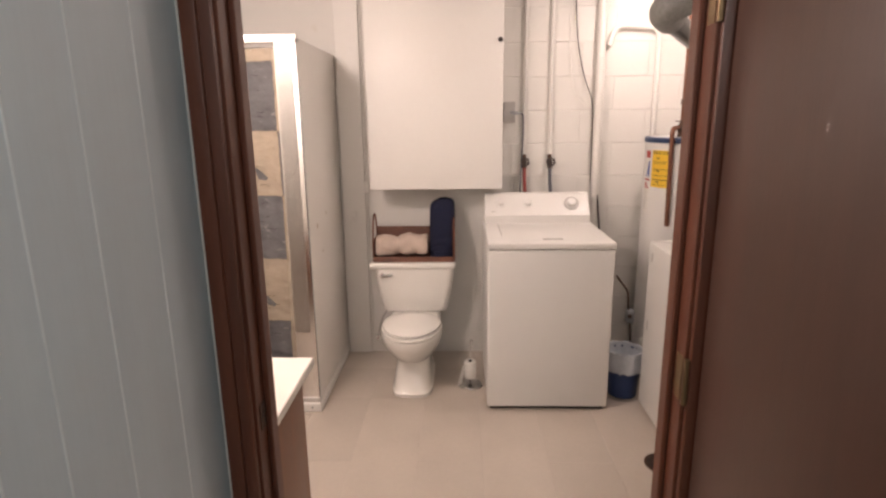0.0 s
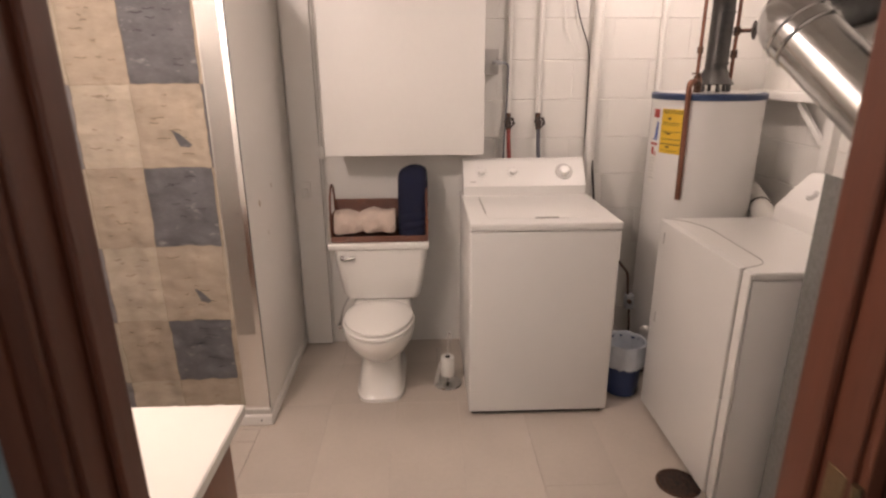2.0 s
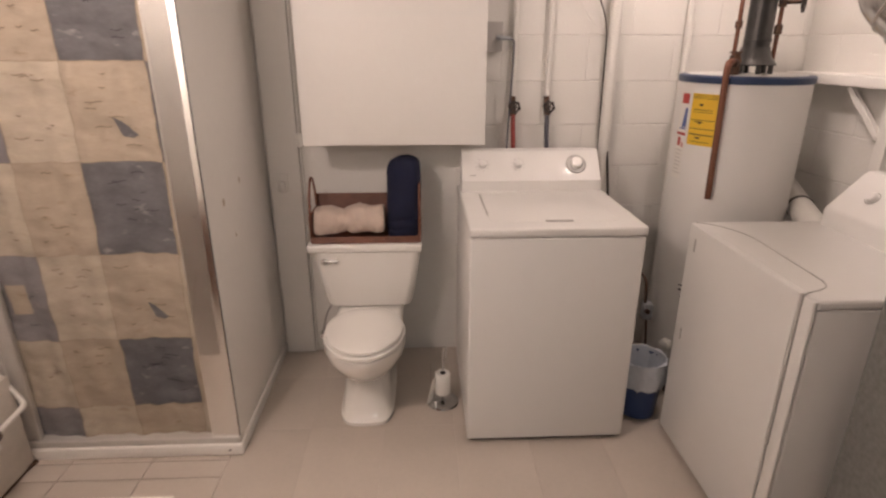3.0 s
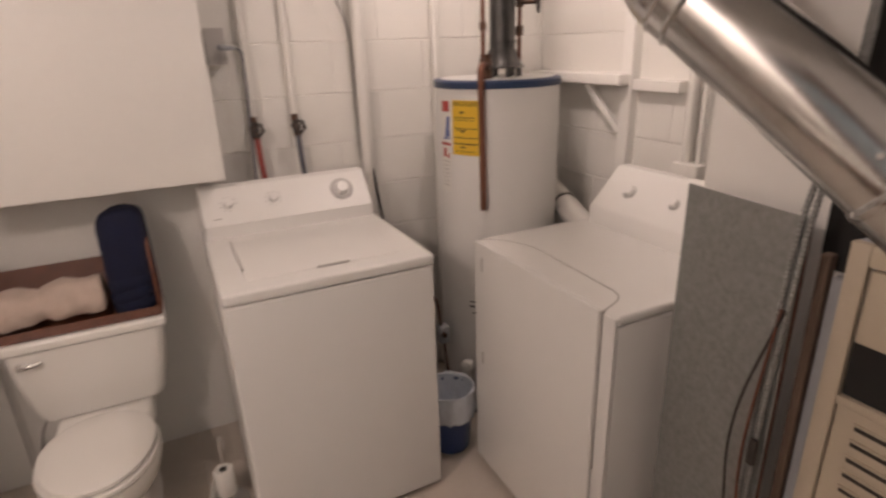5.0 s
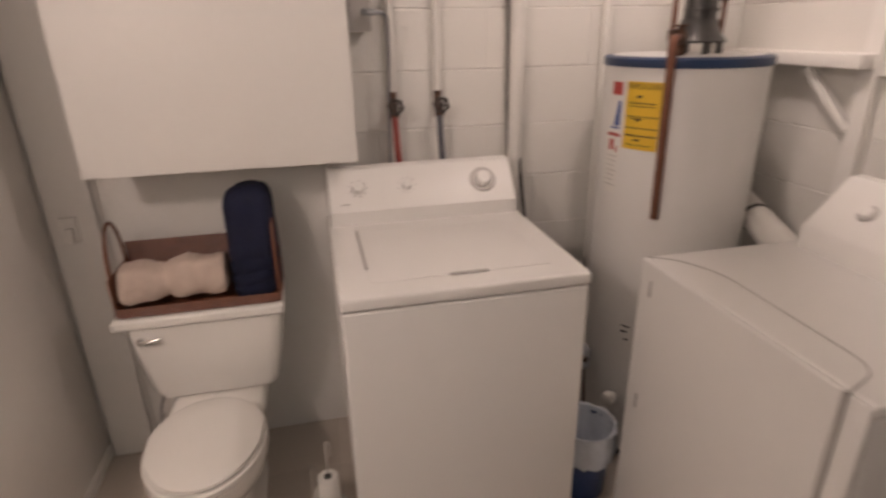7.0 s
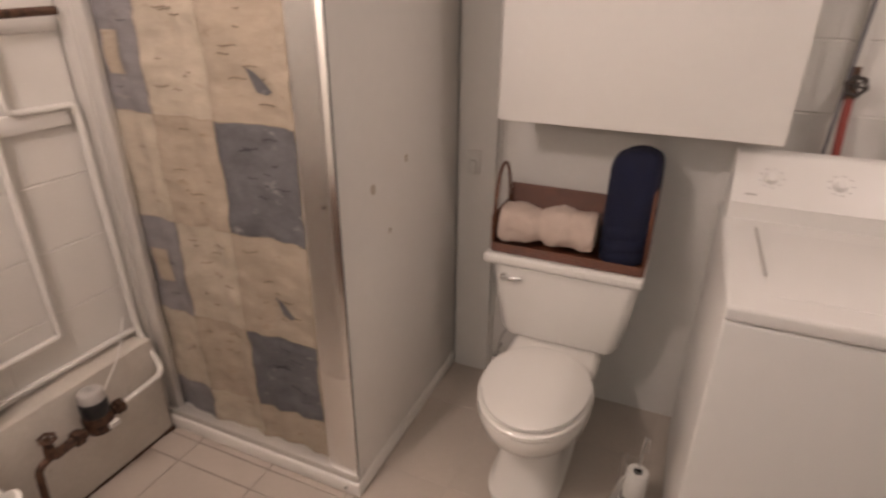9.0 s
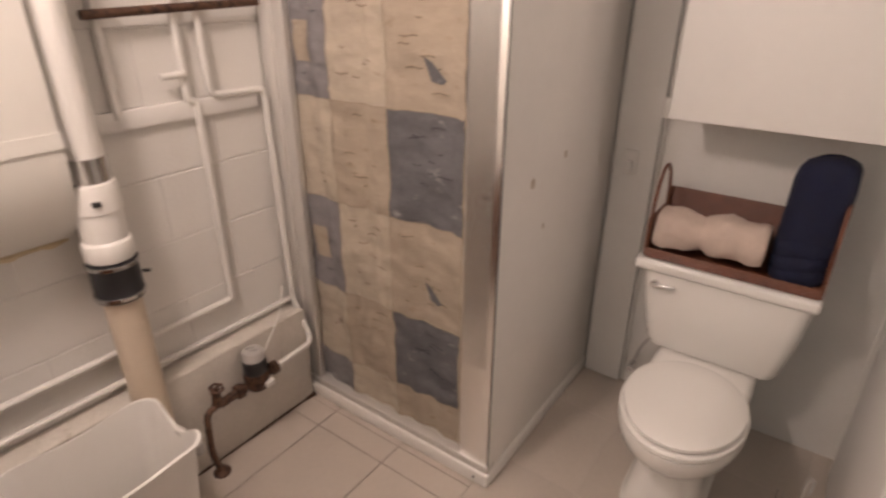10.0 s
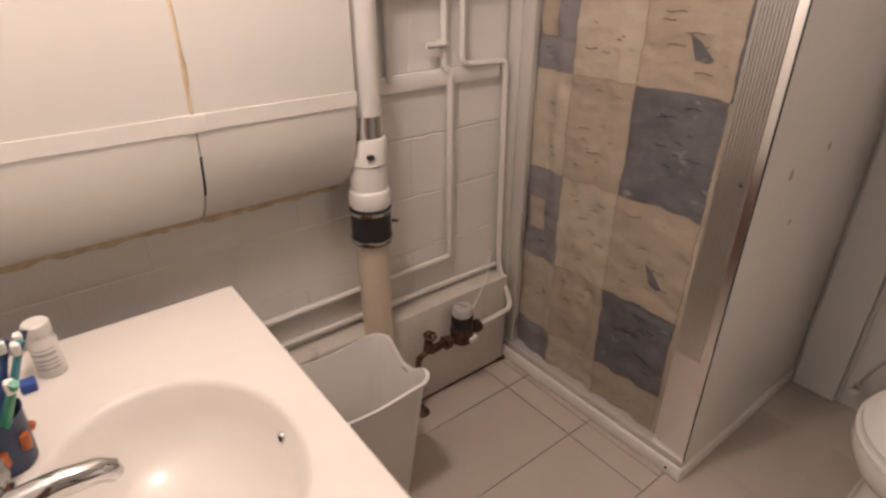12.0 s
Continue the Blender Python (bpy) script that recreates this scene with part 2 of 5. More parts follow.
# hall
bm = B()
planks = []
y = YD
for i, w in enumerate([0.155, 0.155, 0.13, 0.10, 0.31, 0.10, 0.20, 0.31, 0.20, 0.31, 0.31, 0.31, 0.31, 0.31, 0.31]):
    planks.append((y - w + 0.0001, y - 0.0001))
    y -= w
box(bm, (1.2, -1.3, -0.006), (1.3388, YD, H))
wall_hall_left = setting("wall_hall_left", bm, HALL, "grey painted grooved panelling in the hall", "wall")
for ya, yb in planks:
    bm = B()
    box(bm, (1.3380, ya, -0.005), (1.342, yb, H - 0.001), 0.0004, 1)
    part("plank", bm, HALL, wall_hall_left)
    # thin pale tube painted as the highlight of each groove
    bm = B()
    tube(bm, [(1.3420, ya, 0.0), (1.3420, ya, H - 0.002)], 0.0019, 8)
    part("bead", bm, GLINT, wall_hall_left, "pale bead painted as the light caught along a groove")
bm = B()
box(bm, (3.0, -1.2, -0.006), (3.1, YD, H))
box(bm, (1.34, -1.3, -0.006), (3.0, -1.2, H))
wall_hall_far = setting("wall_hall_far", bm, HALL, "grey painted hall wall", "wall")


# door frame and door
def doorway():
    fr = thing("door_1", (D0, YD, 0), "dark brown stained wooden door frame with moulded casing", "door frame")
    fr["kind"] = "structure"
    for x, s in ((D0, -1), (D1, 1)):
        bm = B()
        box(bm, (min(x, x + s * 0.03), YD - 0.004, 0), (max(x, x + s * 0.03), Y0 + 0.004, DH + 0.03), 0.002, 1)
        part("jamb", bm, WOOD, fr)
        bm = B()
        x2 = x - s * 0.012
        box(bm, (min(x, x2), YD + 0.045, 0), (max(x, x2), YD + 0.085, DH), 0.003, 1)
        part("door_stop", bm, WOOD, fr)
        for y0, y1 in ((YD - 0.02, YD - 0.004), (Y0 + 0.004, Y0 + 0.018)):
            bm = B()
            w = 0.062 if s < 0 else 0.075
            if y0 < YD:
                w = 0.060 if s < 0 else 0.075
            x3 = x + s * 0.006
            x4 = x + s * (0.006 + w)
            box(bm, (min(x3, x4), y0, 0), (max(x3, x4), y1, DH + 0.07), 0.004, 2)
            x5 = x + s * 0.03
            x6 = x + s * (0.006 + w - 0.004)
            if y0 < YD:
                box(bm, (min(x5, x6), y0 - 0.008, 0), (max(x5, x6), y0 + 0.004, DH + 0.066), 0.004, 2)
            part("casing", bm, WOOD, fr)
    bm = B()
    box(bm, (D0, YD - 0.004, DH), (D1, Y0 + 0.004, DH + 0.03), 0.002, 1)
    box(bm, (D0 - 0.06, YD - 0.022, DH + 0.004), (D1 + 0.06, YD - 0.004, DH + 0.07), 0.004, 1)
    part("head_casing", bm, WOOD, fr)
    bm = B()
    box(bm, (D0 - 0.003, YD + 0.012, 0.93), (D0 + 0.003, YD + 0.04, 0.99), 0.001, 1)
    part("strike_plate", bm, BRASS, fr, "tarnished brass strike plate")
    return fr


doorway()


def open_door():
    d = thing("door_2", (D1 + 0.02, YD - 0.02, 0), "dark brown flush wooden door standing open", "door")
    d["kind"] = "structure"
    m = pose(D1 + 0.022, YD - 0.03, 0, 0, 0, 4)
    bm = B()
    box(bm, (0.0, -0.80, 0.012), (0.036, 0.0, 2.03), 0.003, 2, m)
    part("leaf", bm, DOORWOOD, d)
    for z in (0.28, 1.06, 1.8):
        bm = B()
        box(bm, (D1 - 0.0015, YD + 0.002, z - 0.05), (D1 + 0.002, YD + 0.034, z + 0.05), 0.0006, 1)
        cyl(bm, (D1 + 0.002, YD - 0.012, z - 0.05), (D1 + 0.002, YD - 0.012, z + 0.05), 0.006, 10)
        part("hinge", bm, HINGE, d, "worn brass hinge")
    bm = B()
    lathe_pts = [(-0.002, -0.73, 0.95), (-0.03, -0.73, 0.95), (-0.055, -0.73, 0.95)]
    tube(bm, [m @ Vector(p) for p in lathe_pts], [0.012, 0.012, 0.026], 16)
    part("knob", bm, BRASS, d, "brass knob")


open_door()


# ---- shower ----
def shower():
    s = thing("shower_stall", (0.63, 4.35, 0), "white panelled shower stall with aluminium posts", "shower")
    xa, xb, ya = 0.215, 1.075, 3.95
    bm = B()
    box(bm, (xa - 0.05, ya - 0.012, 0.0), (xb + 0.006, Y1 - 0.005, 0.055), 0.008, 3)
    part("base", bm, SHOWER, s)
    bm = B()
    box(bm, (xa - 0.05, ya - 0.005, 0.055), (xb, ya + 0.05, 0.085), 0.006, 2)
    part("sill", bm, ALUDULL, s, "aluminium threshold")
    bm = B()
    box(bm, (xb - 0.022, ya + 0.004, 0.056), (xb - 0.002, Y1 - 0.004, 1.975), 0.003, 2)
    part("side_panel", bm, SHOWER, s)
    bm = B()
    box(bm, (xa - 0.04, Y1 - 0.03, 0.056), (xb - 0.023, Y1 - 0.006, 1.975), 0.002, 1)
    part("back_panel", bm, SHOWER, s)
    bm = B()
    box(bm, (xa - 0.05, ya + 0.05, 0.056), (xa - 0.03, Y1 - 0.031, 1.975), 0.002, 1)
    part("wall_panel", bm, SHOWER, s)
    for y, z, a, b in ((4.13, 1.02, 0.010, 0.016), (4.34, 1.06, 0.007, 0.013), (4.22, 0.86, 0.005, 0.010)):
        bm = B()
        rings(bm, [[Vector((xb - 0.002 + dx, y + k * a * math.cos(radians(q * 30)) * (1 + 0.2 * (q % 3)), z + k * b * math.sin(radians(q * 30)))) for q in range(12)] for dx, k in ((0, 1), (0.0006, 0.9))])
        part("scuff", bm, SCUFF, s, "tan scuff mark")
    # front post with a ribbed face
    bm = B()
    w, x = 0.115, xb - 0.115
    box(bm, (x, ya + 0.003, 0.085), (x + w - 0.004, ya + 0.04, 1.98), 0.003, 2)
    part("post", bm, ALU, s, "brushed aluminium corner post")
    bm = B()
    n = 10
    for i in range(n):
        cx = x + 0.006 + (i + 0.5) * 0.082 / n
        tube(bm, [(cx, ya + 0.002, 0.465), (cx, ya + 0.002, 1.97)], 0.0041, 10)
    part("ribs", bm, ALU, s, "ribbed aluminium face")
    # black strip painted for the shade in the seam between post and panel
    bm = B()
    box(bm, (xb - 0.0038, ya + 0.0005, 0.086), (xb - 0.0004, ya + 0.0038, 1.97))
    part("seam_strip", bm, RUBBER, s, "dark strip painted as the shaded seam along the corner")
    bm = B()
    cyl(bm, (x + 0.07, ya - 0.004, 1.02), (x + 0.07, ya + 0.002, 1.02), 0.004, 10)
    part("screw", bm, IRON, s)
    bm = B()
    cyl(bm, (x + 0.07, ya - 0.016, 0.03), (x + 0.07, ya - 0.008, 0.03), 0.004, 10)
    part("screw", bm, IRON, s)
    bm = B()
    box(bm, (xa - 0.045, ya + 0.0, 0.055), (xa + 0.012, ya + 0.04, 1.98), 0.003, 2)
    box(bm, (xa + 0.0125, ya + 0.006, 0.085), (xa + 0.065, ya + 0.034, 1.95), 0.003, 2)
    part("wall_post", bm, ALUDULL, s, "dull aluminium wall post")
    bm = B()
    box(bm, (xa - 0.045, ya, 1.95), (xb - 0.002, ya + 0.042, 1.99), 0.004, 2)
    part("header", bm, ALU, s, "aluminium header rail")
    bm = B()
    tube(bm, [(xa + 0.03, ya + 0.06, 1.925), (x + 0.01, ya + 0.06, 1.925)], 0.011, 12)
    part("rod", bm, CHROME, s)
    return s


shower()


def curtain():
    """A patchwork curtain: columns and rows of sewn patches on one waving sheet."""
    c = thing("shower_curtain", (0.6, 4.01, 0.12), "patchwork shower curtain in tan and slate squares", "curtain")
    xa, xb, zt, zb, y = 0.262, 0.968, 1.93, 0.078, 3.985
    cols = [0.0, 0.25, 0.575, 0.96, 1.0]
    rows = [1.93, 1.87, 1.535, 1.207, 0.87, 0.525, 0.225, 0.078]
    def at(u, z):
        k = (zt - z) / (zt - zb)
        sag = 0.02 * math.sin(u * 5 + 0.5) * k
        wave = 0.012 * math.sin(u * 17 + 0.6) * (0.9 - 0.65 * k) + 0.005 * math.sin(u * 41 + z * 3) + 0.003 * math.sin(z * 21 + u * 9) + 0.006 * noise.noise(Vector((u * 6, z * 18, 3))) + 0.0055 * noise.noise(Vector((u * 16, z * 44, 9)))
        drop = 0.004 * math.sin(u * 6.5) * k
        return Vector((xa + (xb - xa) * u + 0.012 * math.sin(z * 3 + u * 4) * k, y + wave, z - drop))
    slate = {(2, 1), (2, 3), (2, 5), (0, 2), (0, 4), (0, 0), (0, 6), (3, 2)}
    for i in range(4):
        for j in range(7):
            bm = B()
            u0, u1, z1, z0 = cols[i], cols[i + 1], rows[j], rows[j + 1]
            nu, nz = max(4, int((u1 - u0) * 60)), max(4, int((z1 - z0) * 90))
            grid = [[bm.verts.new(at(u0 + (u1 - u0) * a / nu, z1 + (z0 - z1) * b / nz)) for a in range(nu + 1)] for b in range(nz + 1)]
            for b in range(nz):
                for a in range(nu):
                    f = bm.faces.new((grid[b][a], grid[b][a + 1], grid[b + 1][a + 1], grid[b + 1][a]))
                    f.smooth = True
            blue = (i, j) in slate
            part("patch", bm, (CLOTH_BLUE if i > 1 else CLOTH_GREY) if blue else (CLOTH_PALE if (i + j) % 2 else CLOTH_TAN), c, ("dark slate patch" if i > 1 else "pale grey patch") if blue else "")
    # sewn motifs on the patches
    rnd = random.Random(4)
    for i in range(4):
        for j in range(1, 6):
            bm = B()
            u0, u1, z1, z0 = cols[i], cols[i + 1], rows[j], rows[j + 1]
            for k in range((3, 9, 9, 0)[i]):
                uu = u0 + (u1 - u0) * rnd.uniform(0.15, 0.7)
                zz = z0 + (z1 - z0) * rnd.uniform(0.12, 0.9)
                ln = (u1 - u0) * rnd.uniform(0.05, 0.2)
                pts = [at(uu + ln * q / 5, zz + 0.002 * math.sin(q * 1.3 + k)) + Vector((0, -0.002, 0)) for q in range(6)]
                tube(bm, pts, 0.0014, 5)
            ob = part("stitching", bm, DARKTHREAD if (i, j) in slate else STITCH, c)
            ob["kind"] = "stuff"
    for j in range(1, 7):
        bm = B()
        tube(bm, [at(q / 60, rows[j] + 0.0015 * math.sin(q * 0.9 + j)) + Vector((0, -0.0015, 0)) for q in range(61)], 0.0010, 5)
        part("seam", bm, SEAM, c)
    for i in (1, 2, 3):
        bm = B()
        tube(bm, [at(cols[i] + 0.002 * math.sin(q * 0.8 + i), zt + (zb - zt) * q / 120) + Vector((0, -0.0015, 0)) for q in range(121)], 0.0010, 5)
        part("seam", bm, SEAM, c)
    for j in (2, 4):
        bm = B()
        zc = (rows[j] + rows[j + 1]) / 2
        u0, u1 = 0.04, 0.14
        grid = [[bm.verts.new(at(u0 + (u1 - u0) * a / 5, zc + 0.06 - 0.12 * b / 5) + Vector((0, -0.003, 0))) for a in range(6)] for b in range(6)]
        for b in range(5):
            for a in range(5):
                bm.faces.new((grid[b][a], grid[b][a + 1], grid[b + 1][a + 1], grid[b + 1][a])).smooth = True
        part("applique", bm, CLOTH_TAN, c)
    for j in (2, 4):
        bm = B()
        z = rows[j + 1] + 0.10
        pts = [(0.76, z + 0.05), (0.80, z + 0.035), (0.86, z - 0.01), (0.84, z - 0.02), (0.79, z - 0.015)]
        vs = [bm.verts.new(at(u, q) + Vector((0, -0.004, 0))) for u, q in pts]
        bm.faces.new(vs)
        part("applique", bm, CLOTH_BLUE, c)


curtain()


def curtain_rings():
    for i in range(9):
        x = 0.285 + i * 0.083
        bm = B()
        pts = [(x, 4.01 + 0.019 * math.cos(radians(a)), 1.918 + 0.024 * math.sin(radians(a))) for a in range(0, 361, 24)]
        tube(bm, pts, 0.0022, 6)
        solid("curtain_ring", bm, CHROME, "small chrome curtain ring on the rod", "curtain ring", "curtain rings")


curtain_rings()


# ---- cabinet over the toilet ----
def wall_cabinet():
    c = thing("wall_cabinet", (1.71, 4.64, 1.172), "plain white painted wall cabinet over the toilet", "cabinet")
    bm = B()
    box(bm, (1.325, 4.548, 1.178), (2.105, Y1 - 0.004, H - 0.1), 0.003, 2)
    part("body", bm, BOARD, c)
    bm = B()
    box(bm, (1.308, 4.530, 1.166), (2.110, 4.5465, H - 0.1), 0.003, 2)
    d = part("door", bm, BOARD, c)
    bm = B()
    tube(bm, [(2.09, 4.530, 2.02), (2.09, 4.517, 2.02), (2.09, 4.509, 2.02), (2.09, 4.503, 2.02)], [0.006, 0.007, 0.014, 0.009], 14)
    part("knob", bm, IRON, d, "small black knob")


wall_cabinet()


# ---- toilet ----
def loop(cx, cy, z, rx, rf, rb, n=40, p=2.0):
    """An egg-shaped ring: half-width rx, reach rf to the front and rb to the back."""
    out = []
    for k in range(n):
        a = 2 * math.pi * k / n
        c, s = math.cos(a), math.sin(a)
        x = math.copysign(abs(c) ** (2 / p), c) * rx
        y = math.copysign(abs(s) ** (2 / p), s) * (rb if s > 0 else rf)
        out.append(Vector((cx + x, cy + y, z)))
    return out


def toilet():
    x, y = 1.566, 4.25
    t = thing("toilet", (x, 4.35, 0), "white two-piece porcelain toilet with the lid closed", "toilet")
    bm = B()
    rings(bm, [loop(x, y + 0.1, 0.0, 0.122, 0.246, 0.30, p=4), loop(x, y + 0.1, 0.02, 0.124, 0.248, 0.30, p=4),
               loop(x, y + 0.1, 0.035, 0.112, 0.232, 0.29, p=4), loop(x, y + 0.1, 0.13, 0.104, 0.19, 0.27, p=3.6),
               loop(x, y + 0.09, 0.19, 0.10, 0.175, 0.27, p=2.4), loop(x, y + 0.05, 0.25, 0.145, 0.215, 0.26, p=2.1),
               loop(x, y + 0.02, 0.31, 0.172, 0.24, 0.25), loop(x, y + 0.01, 0.355, 0.18, 0.245, 0.25), loop(x, y + 0.01, 0.372, 0.178, 0.243, 0.25)])
    part("bowl", bm, PORCELAIN, t)
    bm = B()
    rings(bm, [loop(x, y + 0.01, 0.373, 0.172, 0.237, 0.19), loop(x, y + 0.01, 0.378, 0.18, 0.245, 0.19), loop(x, y + 0.01, 0.39, 0.18, 0.245, 0.19), loop(x, y + 0.01, 0.394, 0.175, 0.24, 0.186)])
    part("seat", bm, PORCELAIN, t, "white toilet seat")
    bm = B()
    rings(bm, [loop(x, y + 0.015, 0.3975, 0.166, 0.232, 0.185), loop(x, y + 0.015, 0.401, 0.171, 0.237, 0.187), loop(x, y + 0.015, 0.411, 0.17, 0.236, 0.187),
               loop(x, y + 0.015, 0.417, 0.15, 0.215, 0.175), loop(x, y + 0.015, 0.42, 0.08, 0.12, 0.10)])
    part("lid", bm, PORCELAIN, t, "closed white lid")
    bm = B()
    box(bm, (x - 0.16, y + 0.18, 0.31), (x + 0.16, y + 0.42, 0.376), 0.03, 4)
    part("tank_shelf", bm, PORCELAIN, t)
    bm = B()
    lv = []
    for z, w, d0 in ((0.376, 0.175, 4.55), (0.386, 0.20, 4.528), (0.415, 0.213, 4.519), (0.56, 0.238, 4.508), (0.670, 0.25, 4.504)):
        r, pts = 0.045, []
        for cx2, cy2, a0 in ((x + w - r, 4.728 - r, 0), (x - w + r, 4.728 - r, 90), (x - w + r, d0 + r, 180), (x + w - r, d0 + r, 270)):
            for k in range(7):
                a = radians(a0 + 15 * k)
                pts.append(Vector((cx2 + r * math.cos(a), cy2 + r * math.sin(a), z)))
        lv.append(pts)
    rings(bm, lv)
    part("tank", bm, PORCELAIN, t)
    bm = B()
    box(bm, (1.557 - 0.268, 4.493, 0.672), (1.557 + 0.268, 4.735, 0.711), 0.012, 4)
    part("tank_lid", bm, PORCELAIN, t)
    bm = B()
    tube(bm, [(x - 0.20, 4.506, 0.632), (x - 0.20, 4.492, 0.632)], 0.013, 14)
    tube(bm, [(x - 0.205, 4.488, 0.632), (x - 0.18, 4.484, 0.633), (x - 0.155, 4.484, 0.636), (x - 0.135, 4.486, 0.640)], [0.006, 0.009, 0.008, 0.006], 10)
    part("flush_lever", bm, CHROME, t, "chrome flush lever")
    bm = B()
    tube(bm, bend([(x - 0.27, 4.765, 0.16), (x - 0.27, 4.70, 0.16), (x - 0.24, 4.66, 0.28), (x - 0.17, 4.62, 0.40)], 0.05), 0.006, 8)
    part("supply_hose", bm, ENAMELGREY, t, "grey supply hose")
    bm = B()
    lathe(bm, (x - 0.27, 4.70, 0.13), [(0.010, 0), (0.014, 0.005), (0.014, 0.03), (0.008, 0.035)], 12)
    tube(bm, [(x - 0.27, 4.72, 0.145), (x - 0.27, 4.665, 0.145)], [0.006, 0.014], 10)
    part("stop_valve", bm, CHROME, t)


toilet()


def basket():
    x0, x1, y0, y1, z = 1.312, 1.815, 4.512, 4.725, 0.7125
    b = thing("towel_basket", (1.57, 4.58, z), "low brown wicker basket with hoop handles", "basket")
    bm = B()
    box(bm, (x0, y0, z), (x1, y1, z + 0.012), 0.003, 1)
    part("bottom", bm, WICKER, b)
    for name, hgt, run in (("front_rim", 0.030, "f"), ("back_side", 0.185, "b"), ("end_side", 0.13, "l"), ("end_side", 0.13, "r")):
        bm = B()
        n = max(2, int(hgt / 0.0062))
        for i in range(n):
            h = z + 0.008 + i * hgt / n
            if run in "fb":
                yy = y0 if run == "f" else y1
                pts = [(x0 + (x1 - x0) * q / 36, yy + 0.0018 * (-1) ** (q + i), h) for q in range(37)]
            else:
                xx = x0 if run == "l" else x1
                pts = [(xx + 0.0025 * (-1) ** (q + i), y0 + (y1 - y0) * q / 16, h + 0.0) for q in range(17)]
            tube(bm, pts, 0.0042, 5)
        part(name, bm, WICKER, b)["kind"] = "stuff"
    for x in (x0, x1):
        bm = B()
        pts = [(x, 4.617 + 0.085 * math.cos(radians(a)), z + 0.13 + 0.16 * math.sin(radians(a))) for a in range(-10, 191, 10)]
        tube(bm, pts, 0.0055, 8)
        part("handle", bm, WICKER, b, "wicker hoop handle")
    return b


basket()


def rolled_towel(name, axis, centre, r, length, material, label):
    """A rolled towel: a spiral of thick cloth, slightly sagging, with soft ends."""
    bm = B()
    n, turns, th = 120, 2.6, r / 3.3
    outer = []
    for k in range(n + 1):
        a = 2 * math.pi * turns * k / n
        rad = r * (0.25 + 0.75 * k / n)
        outer.append((rad * math.cos(a), rad * math.sin(a) * 0.93))
    inner = [(x * (1 - th / max(0.001, math.hypot(x, y)) * 0.8), y * (1 - th / max(0.001, math.hypot(x, y)) * 0.8)) for x, y in outer]
    ring = outer + inner[::-1]
    loops = []
    rnd = random.Random(len(name) + int(r * 1000))
    m = 44
    for i in range(m + 1):
        s = i / m
        f = 1 - 0.10 * (abs(2 * s - 1) ** 10) + 0.03 * math.sin(s * 11 + r * 90) - 0.17 * math.exp(-((s - 0.44) / 0.07) ** 2) + rnd.uniform(-0.006, 0.006)
        w = (s - 0.5) * length
        pts = []
        for q, (u, v) in enumerate(ring):
            u, v = u * f, v * f
            lump = 0.010 * noise.noise(Vector((w * 22, u * 22, v * 22))) + 0.005 * noise.noise(Vector((w * 60, u * 60, v * 60)))
            k = 1 + lump / max(0.02, math.hypot(u, v))
            u, v = u * k, v * k - (0.006 if s < 0.44 else 0)
            pts.append(centre + (Vector((w, u, v)) if axis == "x" else Vector((u, v, w))))
        loops.append(pts)
    rings(bm, loops)
    return solid(name, bm, material, label, "towel")


rolled_towel("bath_towel", "x", Vector((1.487, 4.600, 0.806)), 0.084, 0.322, TANTOWEL, "beige terry towel rolled up in the wicker basket")


def folded_towel():
    """A tall folded towel standing upright: a rounded flat roll leaning on the basket's end."""
    bm = B()
    loops = []
    for z, k in [(0.788, 0.93), (0.796, 1.0), (0.816, 1.02), (0.824, 0.95), (0.830, 1.01), (0.848, 1.03), (0.857, 0.95), (0.864, 1.01), (0.886, 1.02), (0.895, 0.96), (0.903, 1.0), (0.925, 1.01), (0.96, 1.0), (1.01, 1.0), (1.048, 0.985), (1.072, 0.93), (1.088, 0.80), (1.096, 0.55)]:
        ring = []
        for q in range(36):
            a = 2 * math.pi * q / 36
            c, s = math.cos(a), math.sin(a)
            x = math.copysign(abs(c) ** 0.6, c) * 0.079 * k
            y = math.copysign(abs(s) ** 0.7, s) * 0.070 * k
            ring.append(Vector((1.741 + x + 0.12 * (z - 0.79) * 0.12 + 0.002 * math.sin(q * 2 + z * 40), 4.62 + y + 0.004 * noise.noise(Vector((x * 25, y * 25, z * 25))), 0.724 + (z - 0.788) * 1.21 + 0.006 * c + 0.004 * math.sin(3 * c + z * 30))))
        loops.append(ring)
    rings(bm, loops)
    return solid("bath_towel", bm, NAVYTOWEL, "navy blue towel rolled and standing in the basket", "towel")


folded_towel()


